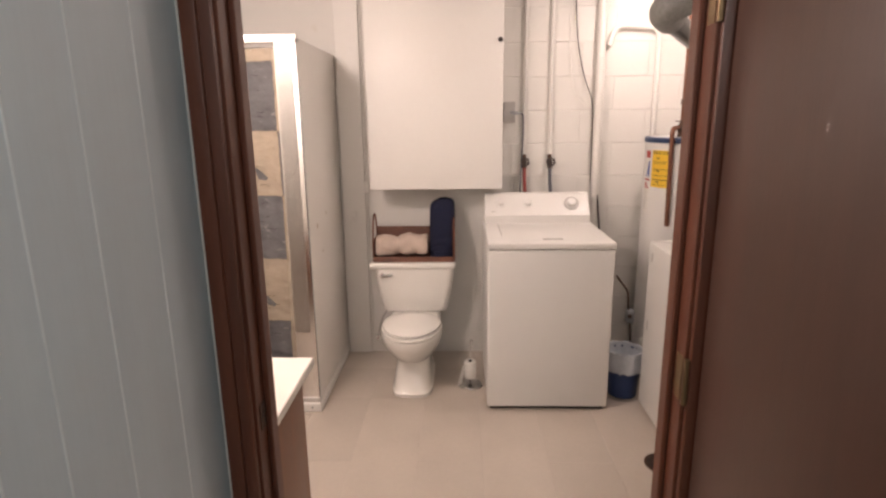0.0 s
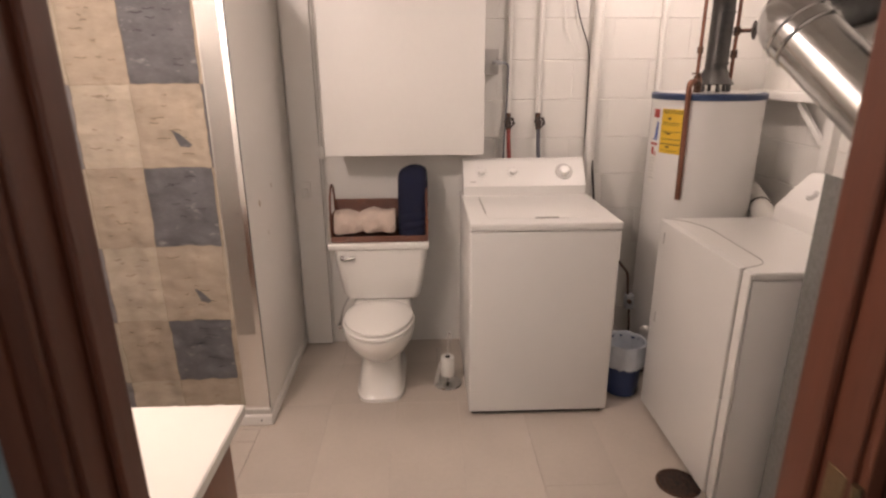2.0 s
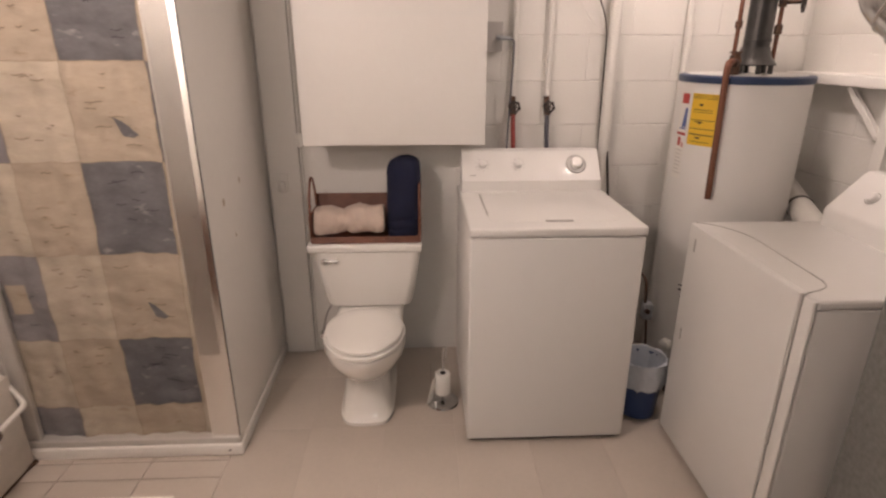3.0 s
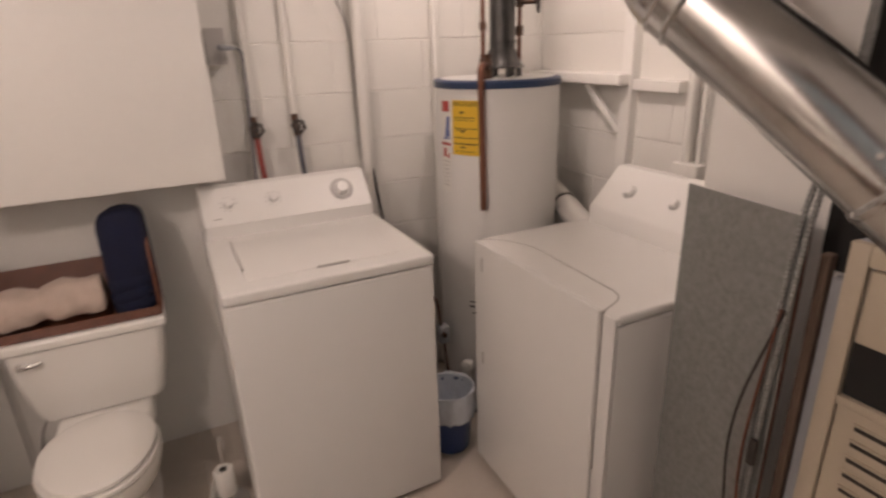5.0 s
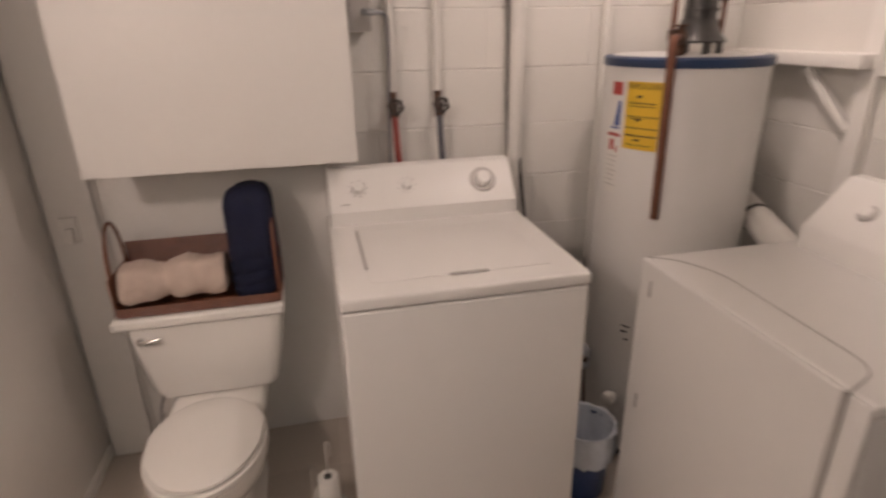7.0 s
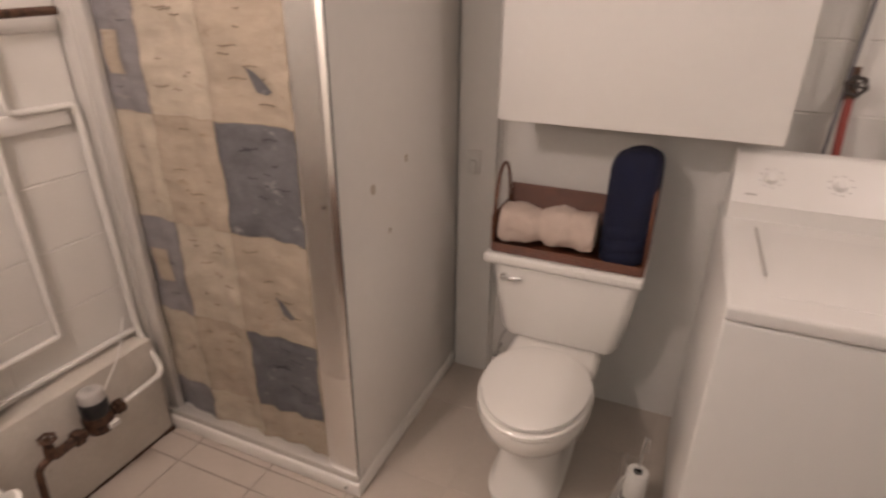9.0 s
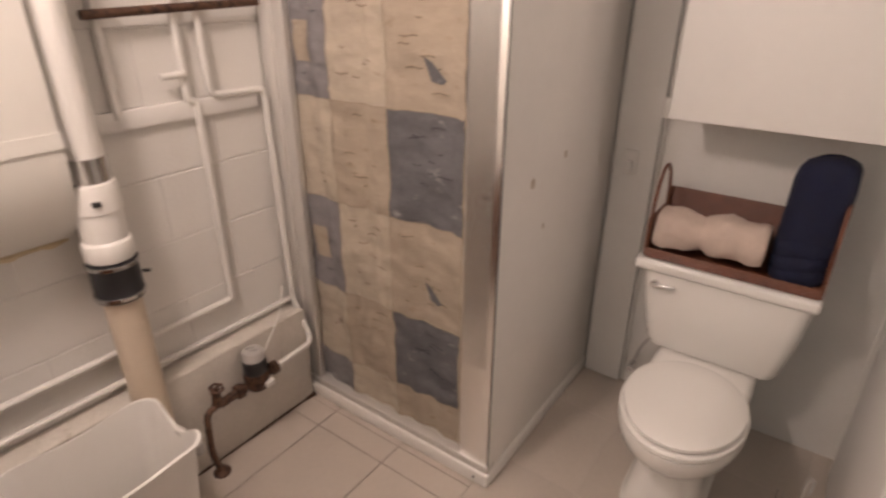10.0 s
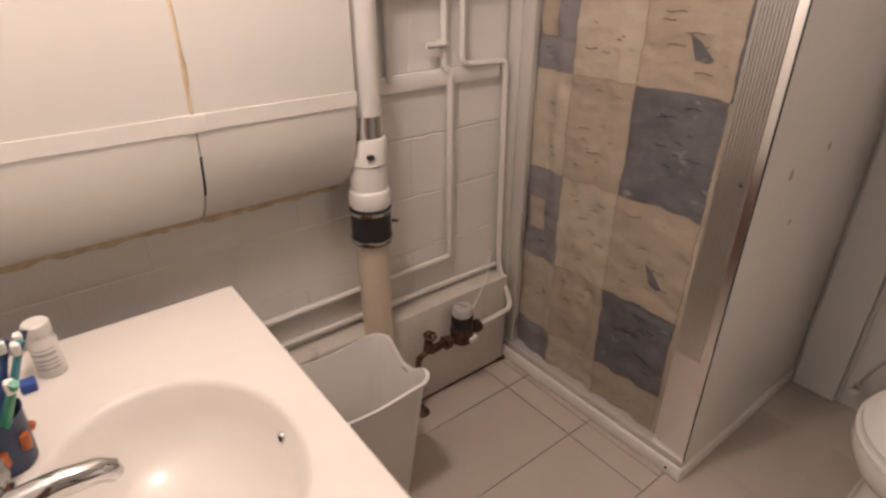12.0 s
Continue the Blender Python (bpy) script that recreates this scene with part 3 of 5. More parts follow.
def paper_stand():
    x, y = 1.912, 4.27
    s = thing("toilet_roll_stand", (x, y, 0), "chrome toilet roll stand on the floor", "toilet roll stand")
    bm = B()
    lathe(bm, (x, y, 0), [(0.072, 0), (0.075, 0.004), (0.072, 0.010), (0.03, 0.016), (0.006, 0.02)], 32)
    part("base", bm, GALV, s)
    bm = B()
    tube(bm, bend([(x, y, 0.015), (x, y, 0.26), (x + 0.004, y, 0.30), (x + 0.016, y, 0.29), (x + 0.014, y, 0.24)], 0.02), 0.004, 8)
    part("rod", bm, CHROME, s)
    for dx in (-0.055, -0.04):
        bm = B()
        tube(bm, [(x + dx, y + 0.02, 0.012), (x + dx, y + 0.02, 0.20)], 0.0022, 6)
        part("side_wire", bm, CHROME, s)
    r = thing("toilet_roll", (x + 0.004, y, 0.05), "white toilet roll with a loose sheet hanging", "toilet roll")
    bm = B()
    lathe(bm, (x, y, 0), [(0.012, 0.055), (0.032, 0.052), (0.035, 0.056), (0.035, 0.156), (0.032, 0.16), (0.014, 0.158), (0.012, 0.15)], 28)
    part("paper", bm, PAPER, r)
    bm = B()
    pts0 = [Vector((x - 0.034, y - 0.012, 0.14)), Vector((x - 0.045, y - 0.02, 0.10)), Vector((x - 0.058, y - 0.026, 0.05)), Vector((x - 0.064, y - 0.03, 0.018))]
    rings(bm, [[p + Vector((-0.012 * k, -0.015 * k, 0)) for p in pts0] + [p + Vector((0.001 - 0.012 * k, -0.015 * k, 0)) for p in pts0[::-1]] for k in (-1, 0, 1)], False)
    part("loose_sheet", bm, PAPER, r)
    bm = B()
    lathe(bm, (x, y, 0), [(0.0125, 0.05), (0.0125, 0.162), (0.0115, 0.162), (0.0115, 0.05)], 16)
    part("core", bm, IRON, r, "dark cardboard core")


paper_stand()


# ---- washing machine ----
def washer():
    x0, x1, y0, y1, zt = 1.998, 2.662, 3.966, 4.665, 0.955
    w = thing("washing_machine", ((x0 + x1) / 2, (y0 + y1) / 2, 0), "white top-loading washing machine with a slanted control panel", "washing machine")
    bm = B()
    box(bm, (x0 + 0.003, y0 + 0.004, 0.022), (x1 - 0.003, y1, zt - 0.041), 0.008, 3)
    part("body", bm, ENAMEL, w)
    bm = B()
    box(bm, (x0 + 0.02, y0 + 0.03, 0.0), (x1 - 0.02, y1 - 0.02, 0.0225))
    part("plinth", bm, BLACK, w)
    bm = B()
    box(bm, (x0, y0 - 0.002, zt - 0.037), (x1, y1, zt), 0.010, 4)
    part("top", bm, ENAMEL, w)
    bm = B()
    box(bm, (x0 + 0.087, y0 + 0.082, zt - 0.0005), (x1 - 0.085, y0 + 0.475, zt + 0.0015), 0.001, 2)
    lid = part("lid", bm, ENAMEL, w, "white enamelled lid")
    bm = B()
    box(bm, (x0 + 0.295, y0 + 0.072, zt + 0.0008), (x0 + 0.40, y0 + 0.082, zt + 0.0075), 0.002, 2)
    part("grip", bm, ENAMELGREY, lid)
    bm = B()
    box(bm, (x0 + 0.083, y0 + 0.17, zt + 0.0006), (x0 + 0.0868, y0 + 0.48, zt + 0.0072))
    part("lid_gap", bm, ENAMELGREY, lid)
    # console: an extruded profile
    bm = B()
    prof = [(4.515, zt), (4.51, 1.005), (4.52, 1.018), (4.60, 1.12), (4.613, 1.128), (4.655, 1.128), (4.665, 1.118), (4.665, zt)]
    rings(bm, [[Vector((x, y, z)) for y, z in prof] for x in (x0 + 0.012, x0 + 0.016, x1 - 0.022, x1 - 0.018)])
    for f in bm.faces:
        f.smooth = False
    con = part("console", bm, ENAMEL, w, "slanted white control panel")
    nrm = Vector((0, -0.787, 0.617))
    def dial(px, r, name, big):
        c = Vector((px, 4.56, 1.069)) + nrm * 0.0005
        k = B()
        if big:
            tube(k, [c, c + nrm * 0.003, c + nrm * 0.006], [r, r, r * 0.92], 32)
            d = part(name, k, ENAMELGREY, con, "grey dial ring")
            k = B()
            tube(k, [c + nrm * 0.006, c + nrm * 0.022, c + nrm * 0.026], [r * 0.62, r * 0.55, r * 0.45], 24)
            part("knob_cap", k, ENAMEL, con)
        else:
            tube(k, [c, c + nrm * 0.012, c + nrm * 0.015], [r, r * 0.85, r * 0.7], 18)
            part(name, k, ENAMEL, con)
            k = B()
            for a in range(0, 360, 40):
                o = Vector((math.cos(radians(a)), 0, 0)) * r * 1.6 + Vector((0, 0.617, 0.787)) * math.sin(radians(a)) * r * 1.6
                box(k, c + o - Vector((0.004, 0.001, 0.001)), c + o + Vector((0.004, 0.001, 0.001)))
            part("dial_marks", k, ENAMELGREY, con)
    dial(2.537, 0.046, "dial", True)
    dial(2.105, 0.018, "knob", False)
    dial(2.27, 0.018, "knob", False)
    bm = B()
    c = Vector((2.06, 4.526, 1.0255))
    box(bm, c - Vector((0.014, 0.001, 0.003)), c + Vector((0.014, 0.0, 0.003)))
    part("badge", bm, ENAMELGREY, con)


washer()


# ---- dryer ----
def dryer():
    x0, x1, y0, y1, zt = 2.868, 3.47, 3.335, 4.04, 0.948
    d = thing("tumble_dryer", ((x0 + x1) / 2, (y0 + y1) / 2, 0), "white front-loading tumble dryer", "dryer")
    bm = B()
    box(bm, (x0, y0 + 0.003, 0.02), (x1, y1 - 0.003, zt - 0.03), 0.008, 3)
    part("body", bm, ENAMEL, d)
    bm = B()
    box(bm, (x0 + 0.03, y0 + 0.03, 0), (x1 - 0.03, y1 - 0.03, 0.0205))
    part("plinth", bm, BLACK, d)
    bm = B()
    box(bm, (x0 - 0.002, y0, zt - 0.029), (x1, y1, zt), 0.010, 4)
    part("top", bm, ENAMEL, d)
    bm = B()
    box(bm, (x0 - 0.016, y0 + 0.058, 0.03), (x0 - 0.001, y1 - 0.002, zt - 0.001), 0.006, 3)
    door = part("door", bm, ENAMEL, d, "wide white front panel door")
    bm = B()
    box(bm, (x0 - 0.012, y0 + 0.002, 0.03), (x0 - 0.001, y0 + 0.048, zt - 0.004), 0.005, 3)
    part("front_edge", bm, ENAMEL, d)
    for z in (0.872, 0.50):
        bm = B()
        box(bm, (x0 - 0.018, y1 - 0.062, z - 0.025), (x0 - 0.0155, y1 - 0.052, z + 0.025), 0.001, 1)
        part("hinge", bm, ENAMELGREY, door, "grey hinge")
    bm = B()
    box(bm, (x0 - 0.014, y0 + 0.0485, 0.45), (x0 - 0.003, y0 + 0.0575, zt - 0.002))
    part("door_gap", bm, ENAMELGREY, door)
    bm = B()
    pts = bend([(x0 - 0.005, y0 + 0.05, zt + 0.0005), (2.965, y0 + 0.088, zt + 0.0005), (2.985, 3.88, zt + 0.0005), (2.93, 3.99, zt + 0.0005), (x0, 4.03, zt + 0.0005)], 0.06)
    tube(bm, pts, 0.0022, 6)
    part("top_groove", bm, ENAMELGREY, d)
    bm = B()
    prof = [(3.325, zt), (3.325, 1.008), (3.335, 1.022), (3.445, 1.138), (3.46, 1.15), (3.50, 1.15), (3.505, 1.14), (3.505, zt)]
    rings(bm, [[Vector((x, y, z)) for x, z in prof] for y in (y0 + 0.01, y0 + 0.015, y1 - 0.055, y1 - 0.05)])
    for f in bm.faces:
        f.smooth = False
    con = part("console", bm, ENAMEL, d, "slanted white control panel")
    nrm = Vector((-0.731, 0, 0.682))
    for py, r in ((3.86, 0.021), (3.66, 0.016)):
        c = Vector((3.39, py, 1.081))
        k = B()
        tube(k, [c, c + nrm * 0.012, c + nrm * 0.016], [r, r * 0.9, r * 0.7], 18)
        part("knob", k, ENAMEL, con)
        k = B()
        tube(k, [c + nrm * 0.0002, c + nrm * 0.0012], r * 1.25, 18)
        part("knob_ring", k, ENAMELGREY, con)
    return d


dryer()


# ---- water heater ----
HX, HY, HR, HT = 3.18, 4.42, 0.25, 1.47


def curved_label(bm, a0, a1, z0, z1, r):
    n = 10
    lo, hi = [], []
    for i in range(n + 1):
        a = radians(a0 + (a1 - a0) * i / n)
        p = Vector((HX + r * math.cos(a), HY + r * math.sin(a), 0))
        lo.append(p + Vector((0, 0, z0)))
        hi.append(p + Vector((0, 0, z1)))
    rings(bm, [lo, hi], False)


def water_heater():
    w = thing("water_heater", (HX, HY, 0), "tall white cylindrical water heater with a navy rim", "water heater")
    bm = B()
    lathe(bm, (HX, HY, 0), [(HR - 0.01, 0.05), (HR, 0.055), (HR, HT - 0.03), (HR - 0.002, HT - 0.028)], 64)
    part("tank", bm, ENAMEL, w)
    bm = B()
    lathe(bm, (HX, HY, 0), [(HR - 0.03, 0.0), (HR - 0.03, 0.0505)], 32)
    part("foot", bm, IRON, w)
    bm = B()
    lathe(bm, (HX, HY, 0), [(HR + 0.004, HT - 0.03), (HR + 0.006, HT - 0.026), (HR + 0.006, HT - 0.006), (HR, HT - 0.001), (HR - 0.02, HT)], 64)
    part("rim", bm, NAVY, w, "navy plastic rim")
    bm = B()
    lathe(bm, (HX, HY, 0), [(HR - 0.021, HT - 0.01), (HR - 0.021, HT + 0.001), (0.1, HT + 0.003)], 48)
    part("cap", bm, ENAMEL, w)
    # labels: angles round the tank, facing the room
    bm = B()
    curved_label(bm, 196, 223, 1.195, 1.40, HR + 0.0012)
    lab = part("energy_label", bm, YELLOW, w, "yellow energy label")
    title = bpy.data.curves.new("title", "FONT")
    title.body, title.size, title.align_x = "ENERGYGUIDE", 0.0225, "CENTER"
    flat = bpy.data.objects.new("title", title)
    me = flat.to_mesh()
    bm = B()
    bm.from_mesh(me)
    flat.to_mesh_clear()
    bpy.data.objects.remove(flat)
    xs = [v.co.x for v in bm.verts]
    half = max(abs(min(xs)), max(xs))
    for v in bm.verts:
        a = radians(209.5 + 12.4 * v.co.x / half)
        v.co = (HX + (HR + 0.0022) * math.cos(a), HY + (HR + 0.0022) * math.sin(a), 1.379 + v.co.y)
    for z, a0, a1, h in ((1.352, 222, 226, 0.008), (1.335, 216, 236, 0.003), (1.326, 216, 236, 0.002), (1.295, 214.5, 239, 0.0025), (1.288, 218, 228, 0.003), (1.282, 223, 226, 0.006), (1.26, 214.5, 239, 0.0025), (1.236, 214.5, 239, 0.004), (1.222, 222, 227, 0.006), (1.208, 216, 236, 0.002)):
        curved_label(bm, a0 - 17, a1 - 17, z, z + h, HR + 0.002)
    part("print", bm, INK, lab)
    bm = B()
    curved_label(bm, 178, 193, 1.04, 1.40, HR + 0.0012)
    lab2 = part("warning_label", bm, PAPER, w, "white label with red and blue marks")
    bm = B()
    curved_label(bm, 181, 192, 1.355, 1.395, HR + 0.002)
    part("red_print", bm, REDINK, lab2)
    bm = B()
    curved_label(bm, 179, 193, 1.225, 1.236, HR + 0.002)
    curved_label(bm, 182, 187, 1.18, 1.215, HR + 0.002)
    curved_label(bm, 189, 191, 1.175, 1.195, HR + 0.002)
    part("red_print", bm, REDINK, lab2)["kind"] = "stuff"
    bm = B()
    for i in range(6):
        curved_label(bm, 188.7 - i * 0.6, 192, 1.325 - i * 0.013, 1.337 - i * 0.013, HR + 0.002)
    curved_label(bm, 182, 192, 1.25, 1.256, HR + 0.002)
    part("blue_print", bm, BLUEINK, lab2)
    bm = B()
    for i in range(7):
        curved_label(bm, 180, 192 - (i % 3), 1.16 - i * 0.016, 1.163 - i * 0.016, HR + 0.002)
    part("fine_print", bm, ENAMELGREY, lab2)
    bm = B()
    curved_label(bm, 212, 219, 0.575, 0.581, HR + 0.0012)
    curved_label(bm, 212, 217, 0.553, 0.561, HR + 0.0012)
    curved_label(bm, 215, 219, 0.525, 0.531, HR + 0.0012)
    part("stencil", bm, INK, w, "black stencilled marks")["kind"] = "stuff"
    # drain tap
    bm = B()
    a = radians(212)
    u = Vector((math.cos(a), math.sin(a), 0))
    c = Vector((HX, HY, 0.285)) + u * HR
    tube(bm, [c, c + u * 0.02, c + u * 0.022, c + u * 0.05, c + u * 0.055], [0.012, 0.012, 0.026, 0.026, 0.018], 16)
    part("drain_tap", bm, PAPER, w, "white plastic drain tap")
    # gas control beside the washing machine
    bm = B()
    c = Vector((HX - HR - 0.045, HY - 0.03, 0.40))
    box(bm, c - Vector((0.022, 0.025, 0.04)), c + Vector((0.022, 0.025, 0.04)), 0.006, 2)
    ctl = part("gas_control", bm, CASING, w, "grey gas control box")
    bm = B()
    tube(bm, [c + Vector((-0.01, -0.025, 0.01)), c + Vector((-0.01, -0.04, 0.01))], 0.012, 14)
    part("control_knob", bm, BRASS, ctl)
    bm = B()
    tube(bm, bend([c + Vector((-0.01, 0.0, 0.038)), c + Vector((-0.02, 0.0, 0.16)), c + Vector((-0.02, 0.25, 0.18))], 0.03), 0.007, 10)
    tube(bm, [c + Vector((0, -0.01, -0.038)), c + Vector((0.02, -0.02, -0.30))], 0.006, 8)
    part("gas_line", bm, BRASS, ctl)
    # relief valve and copper discharge pipe
    bm = B()
    vx, vy = 3.035, 4.27
    tube(bm, [(vx + 0.03, vy + 0.03, HT), (vx + 0.03, vy + 0.03, HT + 0.05)], 0.017, 12)
    tube(bm, [(vx + 0.035, vy + 0.035, HT + 0.045), (vx, vy, HT + 0.05)], 0.016, 12)
    tube(bm, [(vx + 0.03, vy + 0.03, HT + 0.05), (vx + 0.03, vy + 0.03, HT + 0.085)], [0.02, 0.008], 12)
    box(bm, (vx - 0.005, vy + 0.01, HT + 0.083), (vx + 0.04, vy + 0.03, HT + 0.089), 0.002, 1)
    part("relief_valve", bm, BRASS, w, "tarnished brass relief valve")
    bm = B()
    tube(bm, bend([(vx + 0.01, vy + 0.012, HT + 0.052), (vx - 0.043, vy - 0.046, HT + 0.05), (vx - 0.036, vy - 0.048, 0.99)], 0.03), 0.0125, 12)
    part("discharge_pipe", bm, COPPER, w, "brown copper discharge pipe")
    # draught hood
    bm = B()
    for k in range(6):
        a = radians(60 * k + 20)
        box(bm, (HX + 0.066 * math.cos(a) - 0.008, HY - 0.04 + 0.066 * math.sin(a) - 0.008, HT), (HX + 0.066 * math.cos(a) + 0.008, HY - 0.04 + 0.066 * math.sin(a) + 0.008, HT + 0.038), 0.002, 1)
    lathe(bm, (HX, HY - 0.04, 0), [(0.084, HT + 0.035), (0.086, HT + 0.04), (0.066, HT + 0.065), (0.052, HT + 0.105)], 32)
    part("draught_hood", bm, DARKPIPE, w)


water_heater()


def vent():
    v = thing("vent_pipe", (HX, HY - 0.04, HT + 0.1), "dark grey metal vent pipe over the water heater", "vent pipe")
    bm = B()
    pts = bend([(HX, HY - 0.04, HT + 0.10), (HX, HY - 0.04, 1.94), (2.76, 3.74, 2.0)], 0.12, 8)
    tube(bm, pts, 0.049, 24)
    part("pipe", bm, DARKPIPE, v)
    bm = B()
    pts = bend([(2.77, 3.755, 1.999), (2.70, 3.65, 2.01), (3.2, 3.35, 2.27)], 0.06, 6)
    tube(bm, pts, 0.067, 24)
    part("upper_pipe", bm, GALVDULL, v, "pale upper vent pipe")
    for z in (1.6, 1.82):
        bm = B()
        lathe(bm, (HX + 0.002, HY - 0.04, z), [(0.0495, -0.006), (0.052, -0.003), (0.052, 0.003), (0.0495, 0.006)], 24)
        part("joint", bm, DARKPIPE, v)


vent()


def heater_pipes():
    p = thing("water_pipe", (3.13, 4.52, HT), "brown copper hot water pipe over the heater", "pipe")
    bm = B()
    tube(bm, [(3.105, 4.40, HT), (3.105, 4.40, 2.36)], 0.008, 10)
    part("pipe", bm, COPPER, p)
    for z in (1.66, 1.53):
        bm = B()
        lathe(bm, (3.105, 4.40, z), [(0.008, -0.016), (0.0135, -0.013), (0.0135, 0.013), (0.008, 0.016)], 12)
        part("coupling", bm, BRASS, p)
    q = thing("water_pipe", (3.27, 4.36, HT), "brown copper cold water pipe with a shut-off valve", "pipe")
    x, y = 3.242, 4.355
    bm = B()
    tube(bm, [(x, y, HT), (x, y, 2.36)], 0.008, 10)
    part("pipe", bm, COPPER, q)
    for z in (1.64, 1.74):
        bm = B()
        lathe(bm, (x, y, z), [(0.008, -0.02), (0.015, -0.016), (0.015, 0.016), (0.008, 0.02)], 12)
        part("coupling", bm, BRASS, q)
    bm = B()
    tube(bm, [(x, y, 1.74), (x + 0.05, y - 0.04, 1.74)], 0.009, 10)
    part("stem", bm, BRASS, q)
    handwheel(q, Vector((x + 0.055, y - 0.044, 1.74)), Vector((0.78, -0.62, 0)), 0.032, IRON)


def handwheel(parent, c, nrm, r, material):
    """A scalloped valve wheel with spokes and a hub."""
    nrm = nrm.normalized()
    side = nrm.orthogonal().normalized()
    up = nrm.cross(side)
    bm = B()
    n = 36
    pts = []
    for k in range(n + 1):
        a = 2 * math.pi * k / n
        rr = r * (1 + 0.10 * math.cos(6 * a))
        pts.append(c + (side * math.cos(a) + up * math.sin(a)) * rr)
    tube(bm, pts, r * 0.2, 8)
    for k in range(3):
        a = math.pi * k / 3
        v = (side * math.cos(a) + up * math.sin(a)) * r
        tube(bm, [c - v, c + v], r * 0.13, 6)
    tube(bm, [c - nrm * 0.008, c + nrm * 0.008], r * 0.32, 12)
    return part("handwheel", bm, material, parent, "dark cast valve wheel")


heater_pipes()


# ---- taps and pipes on the north wall ----
def laundry_tap(x, hose, label, hlabel):
    t = thing("laundry_tap", (x, 4.72, 1.32), label, "tap", "laundry taps")
    bm = B()
    tube(bm, [(x, 4.757, 1.345), (x, 4.757, H - 0.02)], 0.0125, 10)
    part("pipe", bm, PIPEPAINT, t, "white painted supply pipe")
    bm = B()
    tube(bm, bend([(x, 4.757, 1.355), (x, 4.752, 1.310), (x, 4.728, 1.303)], 0.02), 0.014, 12)
    tube(bm, [(x, 4.742, 1.310), (x, 4.728, 1.270)], [0.014, 0.016], 12)
    body = part("valve_body", bm, BRASS, t)
    bm = B()
    tube(bm, [(x, 4.728, 1.303), (x, 4.70, 1.310)], 0.006, 8)
    part("stem", bm, BRASS, t)
    handwheel(t, Vector((x, 4.697, 1.311)), Vector((0, -1, 0.1)), 0.024, IRON)
    bm = B()
    tube(bm, bend([(x, 4.728, 1.29), (x + 0.002, 4.722, 1.18), (x + 0.015, 4.735, 1.05), (x + 0.03, 4.745, 0.8)], 0.05), 0.0115, 10)
    part("hose", bm, hose, t, hlabel)


laundry_tap(2.264, REDHOSE, "laundry tap with a red rubber hose", "red rubber hose")
laundry_tap(2.426, GREYHOSE, "laundry tap with a dark grey hose", "dark grey hose")


def outlet():
    o = thing("power_socket", (2.165, 4.70, 1.62), "grey metal socket box with a plug", "socket")
    bm = B()
    box(bm, (2.13, 4.685, 1.56), (2.192, Y1 - 0.002, 1.675), 0.004, 2)
    part("box", bm, GALVDULL, o)
    bm = B()
    box(bm, (2.126, 4.678, 1.555), (2.196, 4.684, 1.68), 0.002, 2)
    part("cover_plate", bm, ENAMELGREY, o)
    bm = B()
    tube(bm, [(2.175, 4.678, 1.615), (2.185, 4.655, 1.613), (2.21, 4.645, 1.611), (2.228, 4.645, 1.61)], [0.011, 0.011, 0.008, 0.004], 12)
    part("plug", bm, CASING, o, "dark grey plug")
    bm = B()
    tube(bm, bend([(2.225, 4.645, 1.61), (2.245, 4.66, 1.60), (2.25, 4.70, 1.5), (2.243, 4.71, 1.3), (2.235, 4.72, 1.0)], 0.05), 0.0045, 8)
    part("cord", bm, GREYHOSE, o, "grey power cord")


outlet()


def pipe_run(name, pts, r, material, label, category="pipe", radius=0.03, clips=()):
    t = thing(name, pts[0], label, category)
    bm = B()
    tube(bm, bend(pts, radius), r, 12)
    part("run", bm, material, t)
    for c in clips:
        bm = B()
        box(bm, Vector(c) - Vector((0.02, 0.012, 0.008)), Vector(c) + Vector((0.02, 0.012, 0.008)), 0.003, 1)
        part("clip", bm, material, t)
    return t


pipe_run("drain_pipe", [(2.715, 4.735, 0.02), (2.715, 4.735, H - 0.02)], 0.026, PIPEPAINT, "white painted standpipe on the block wall")
pipe_run("wall_pipe", [(3.06, 4.74, 0.02), (3.06, 4.74, 2.10), (2.80, 4.74, 2.12), (2.76, 4.735, 2.0)], 0.016, PIPEPAINT, "white painted pipe bent along the wall", radius=0.06)
pipe_run("cable", [(2.55, 4.76, H - 0.02), (2.57, 4.755, 2.05), (2.62, 4.75, 1.82), (2.685, 4.75, 1.68), (2.69, 4.75, 1.2), (2.70, 4.74, 0.9)], 0.0035, IRON, "dark cable hanging down the wall", "cable", 0.1)
pipe_run("cable", [(2.53, 4.76, H - 0.02), (2.53, 4.757, 2.0), (2.56, 4.755, 1.75), (2.64, 4.755, 1.66)], 0.003, PIPEPAINT, "thin pale cable on the wall", "cable", 0.1)
pipe_run("drain_hose", [(2.66, 4.74, 0.30), (2.75, 4.70, 0.42), (2.76, 4.68, 0.75), (2.73, 4.72, 1.10)], 0.006, IRON, "thin black hose behind the washing machine", "hose", 0.08)


pipe_run("cable", [(3.27, 4.34, 1.98), (3.40, 4.1, 1.90), (3.55, 3.95, 1.93), (3.64, 3.80, 2.05)], 0.004, IRON, "thin dark cable slung across the corner", "cable", 0.15)


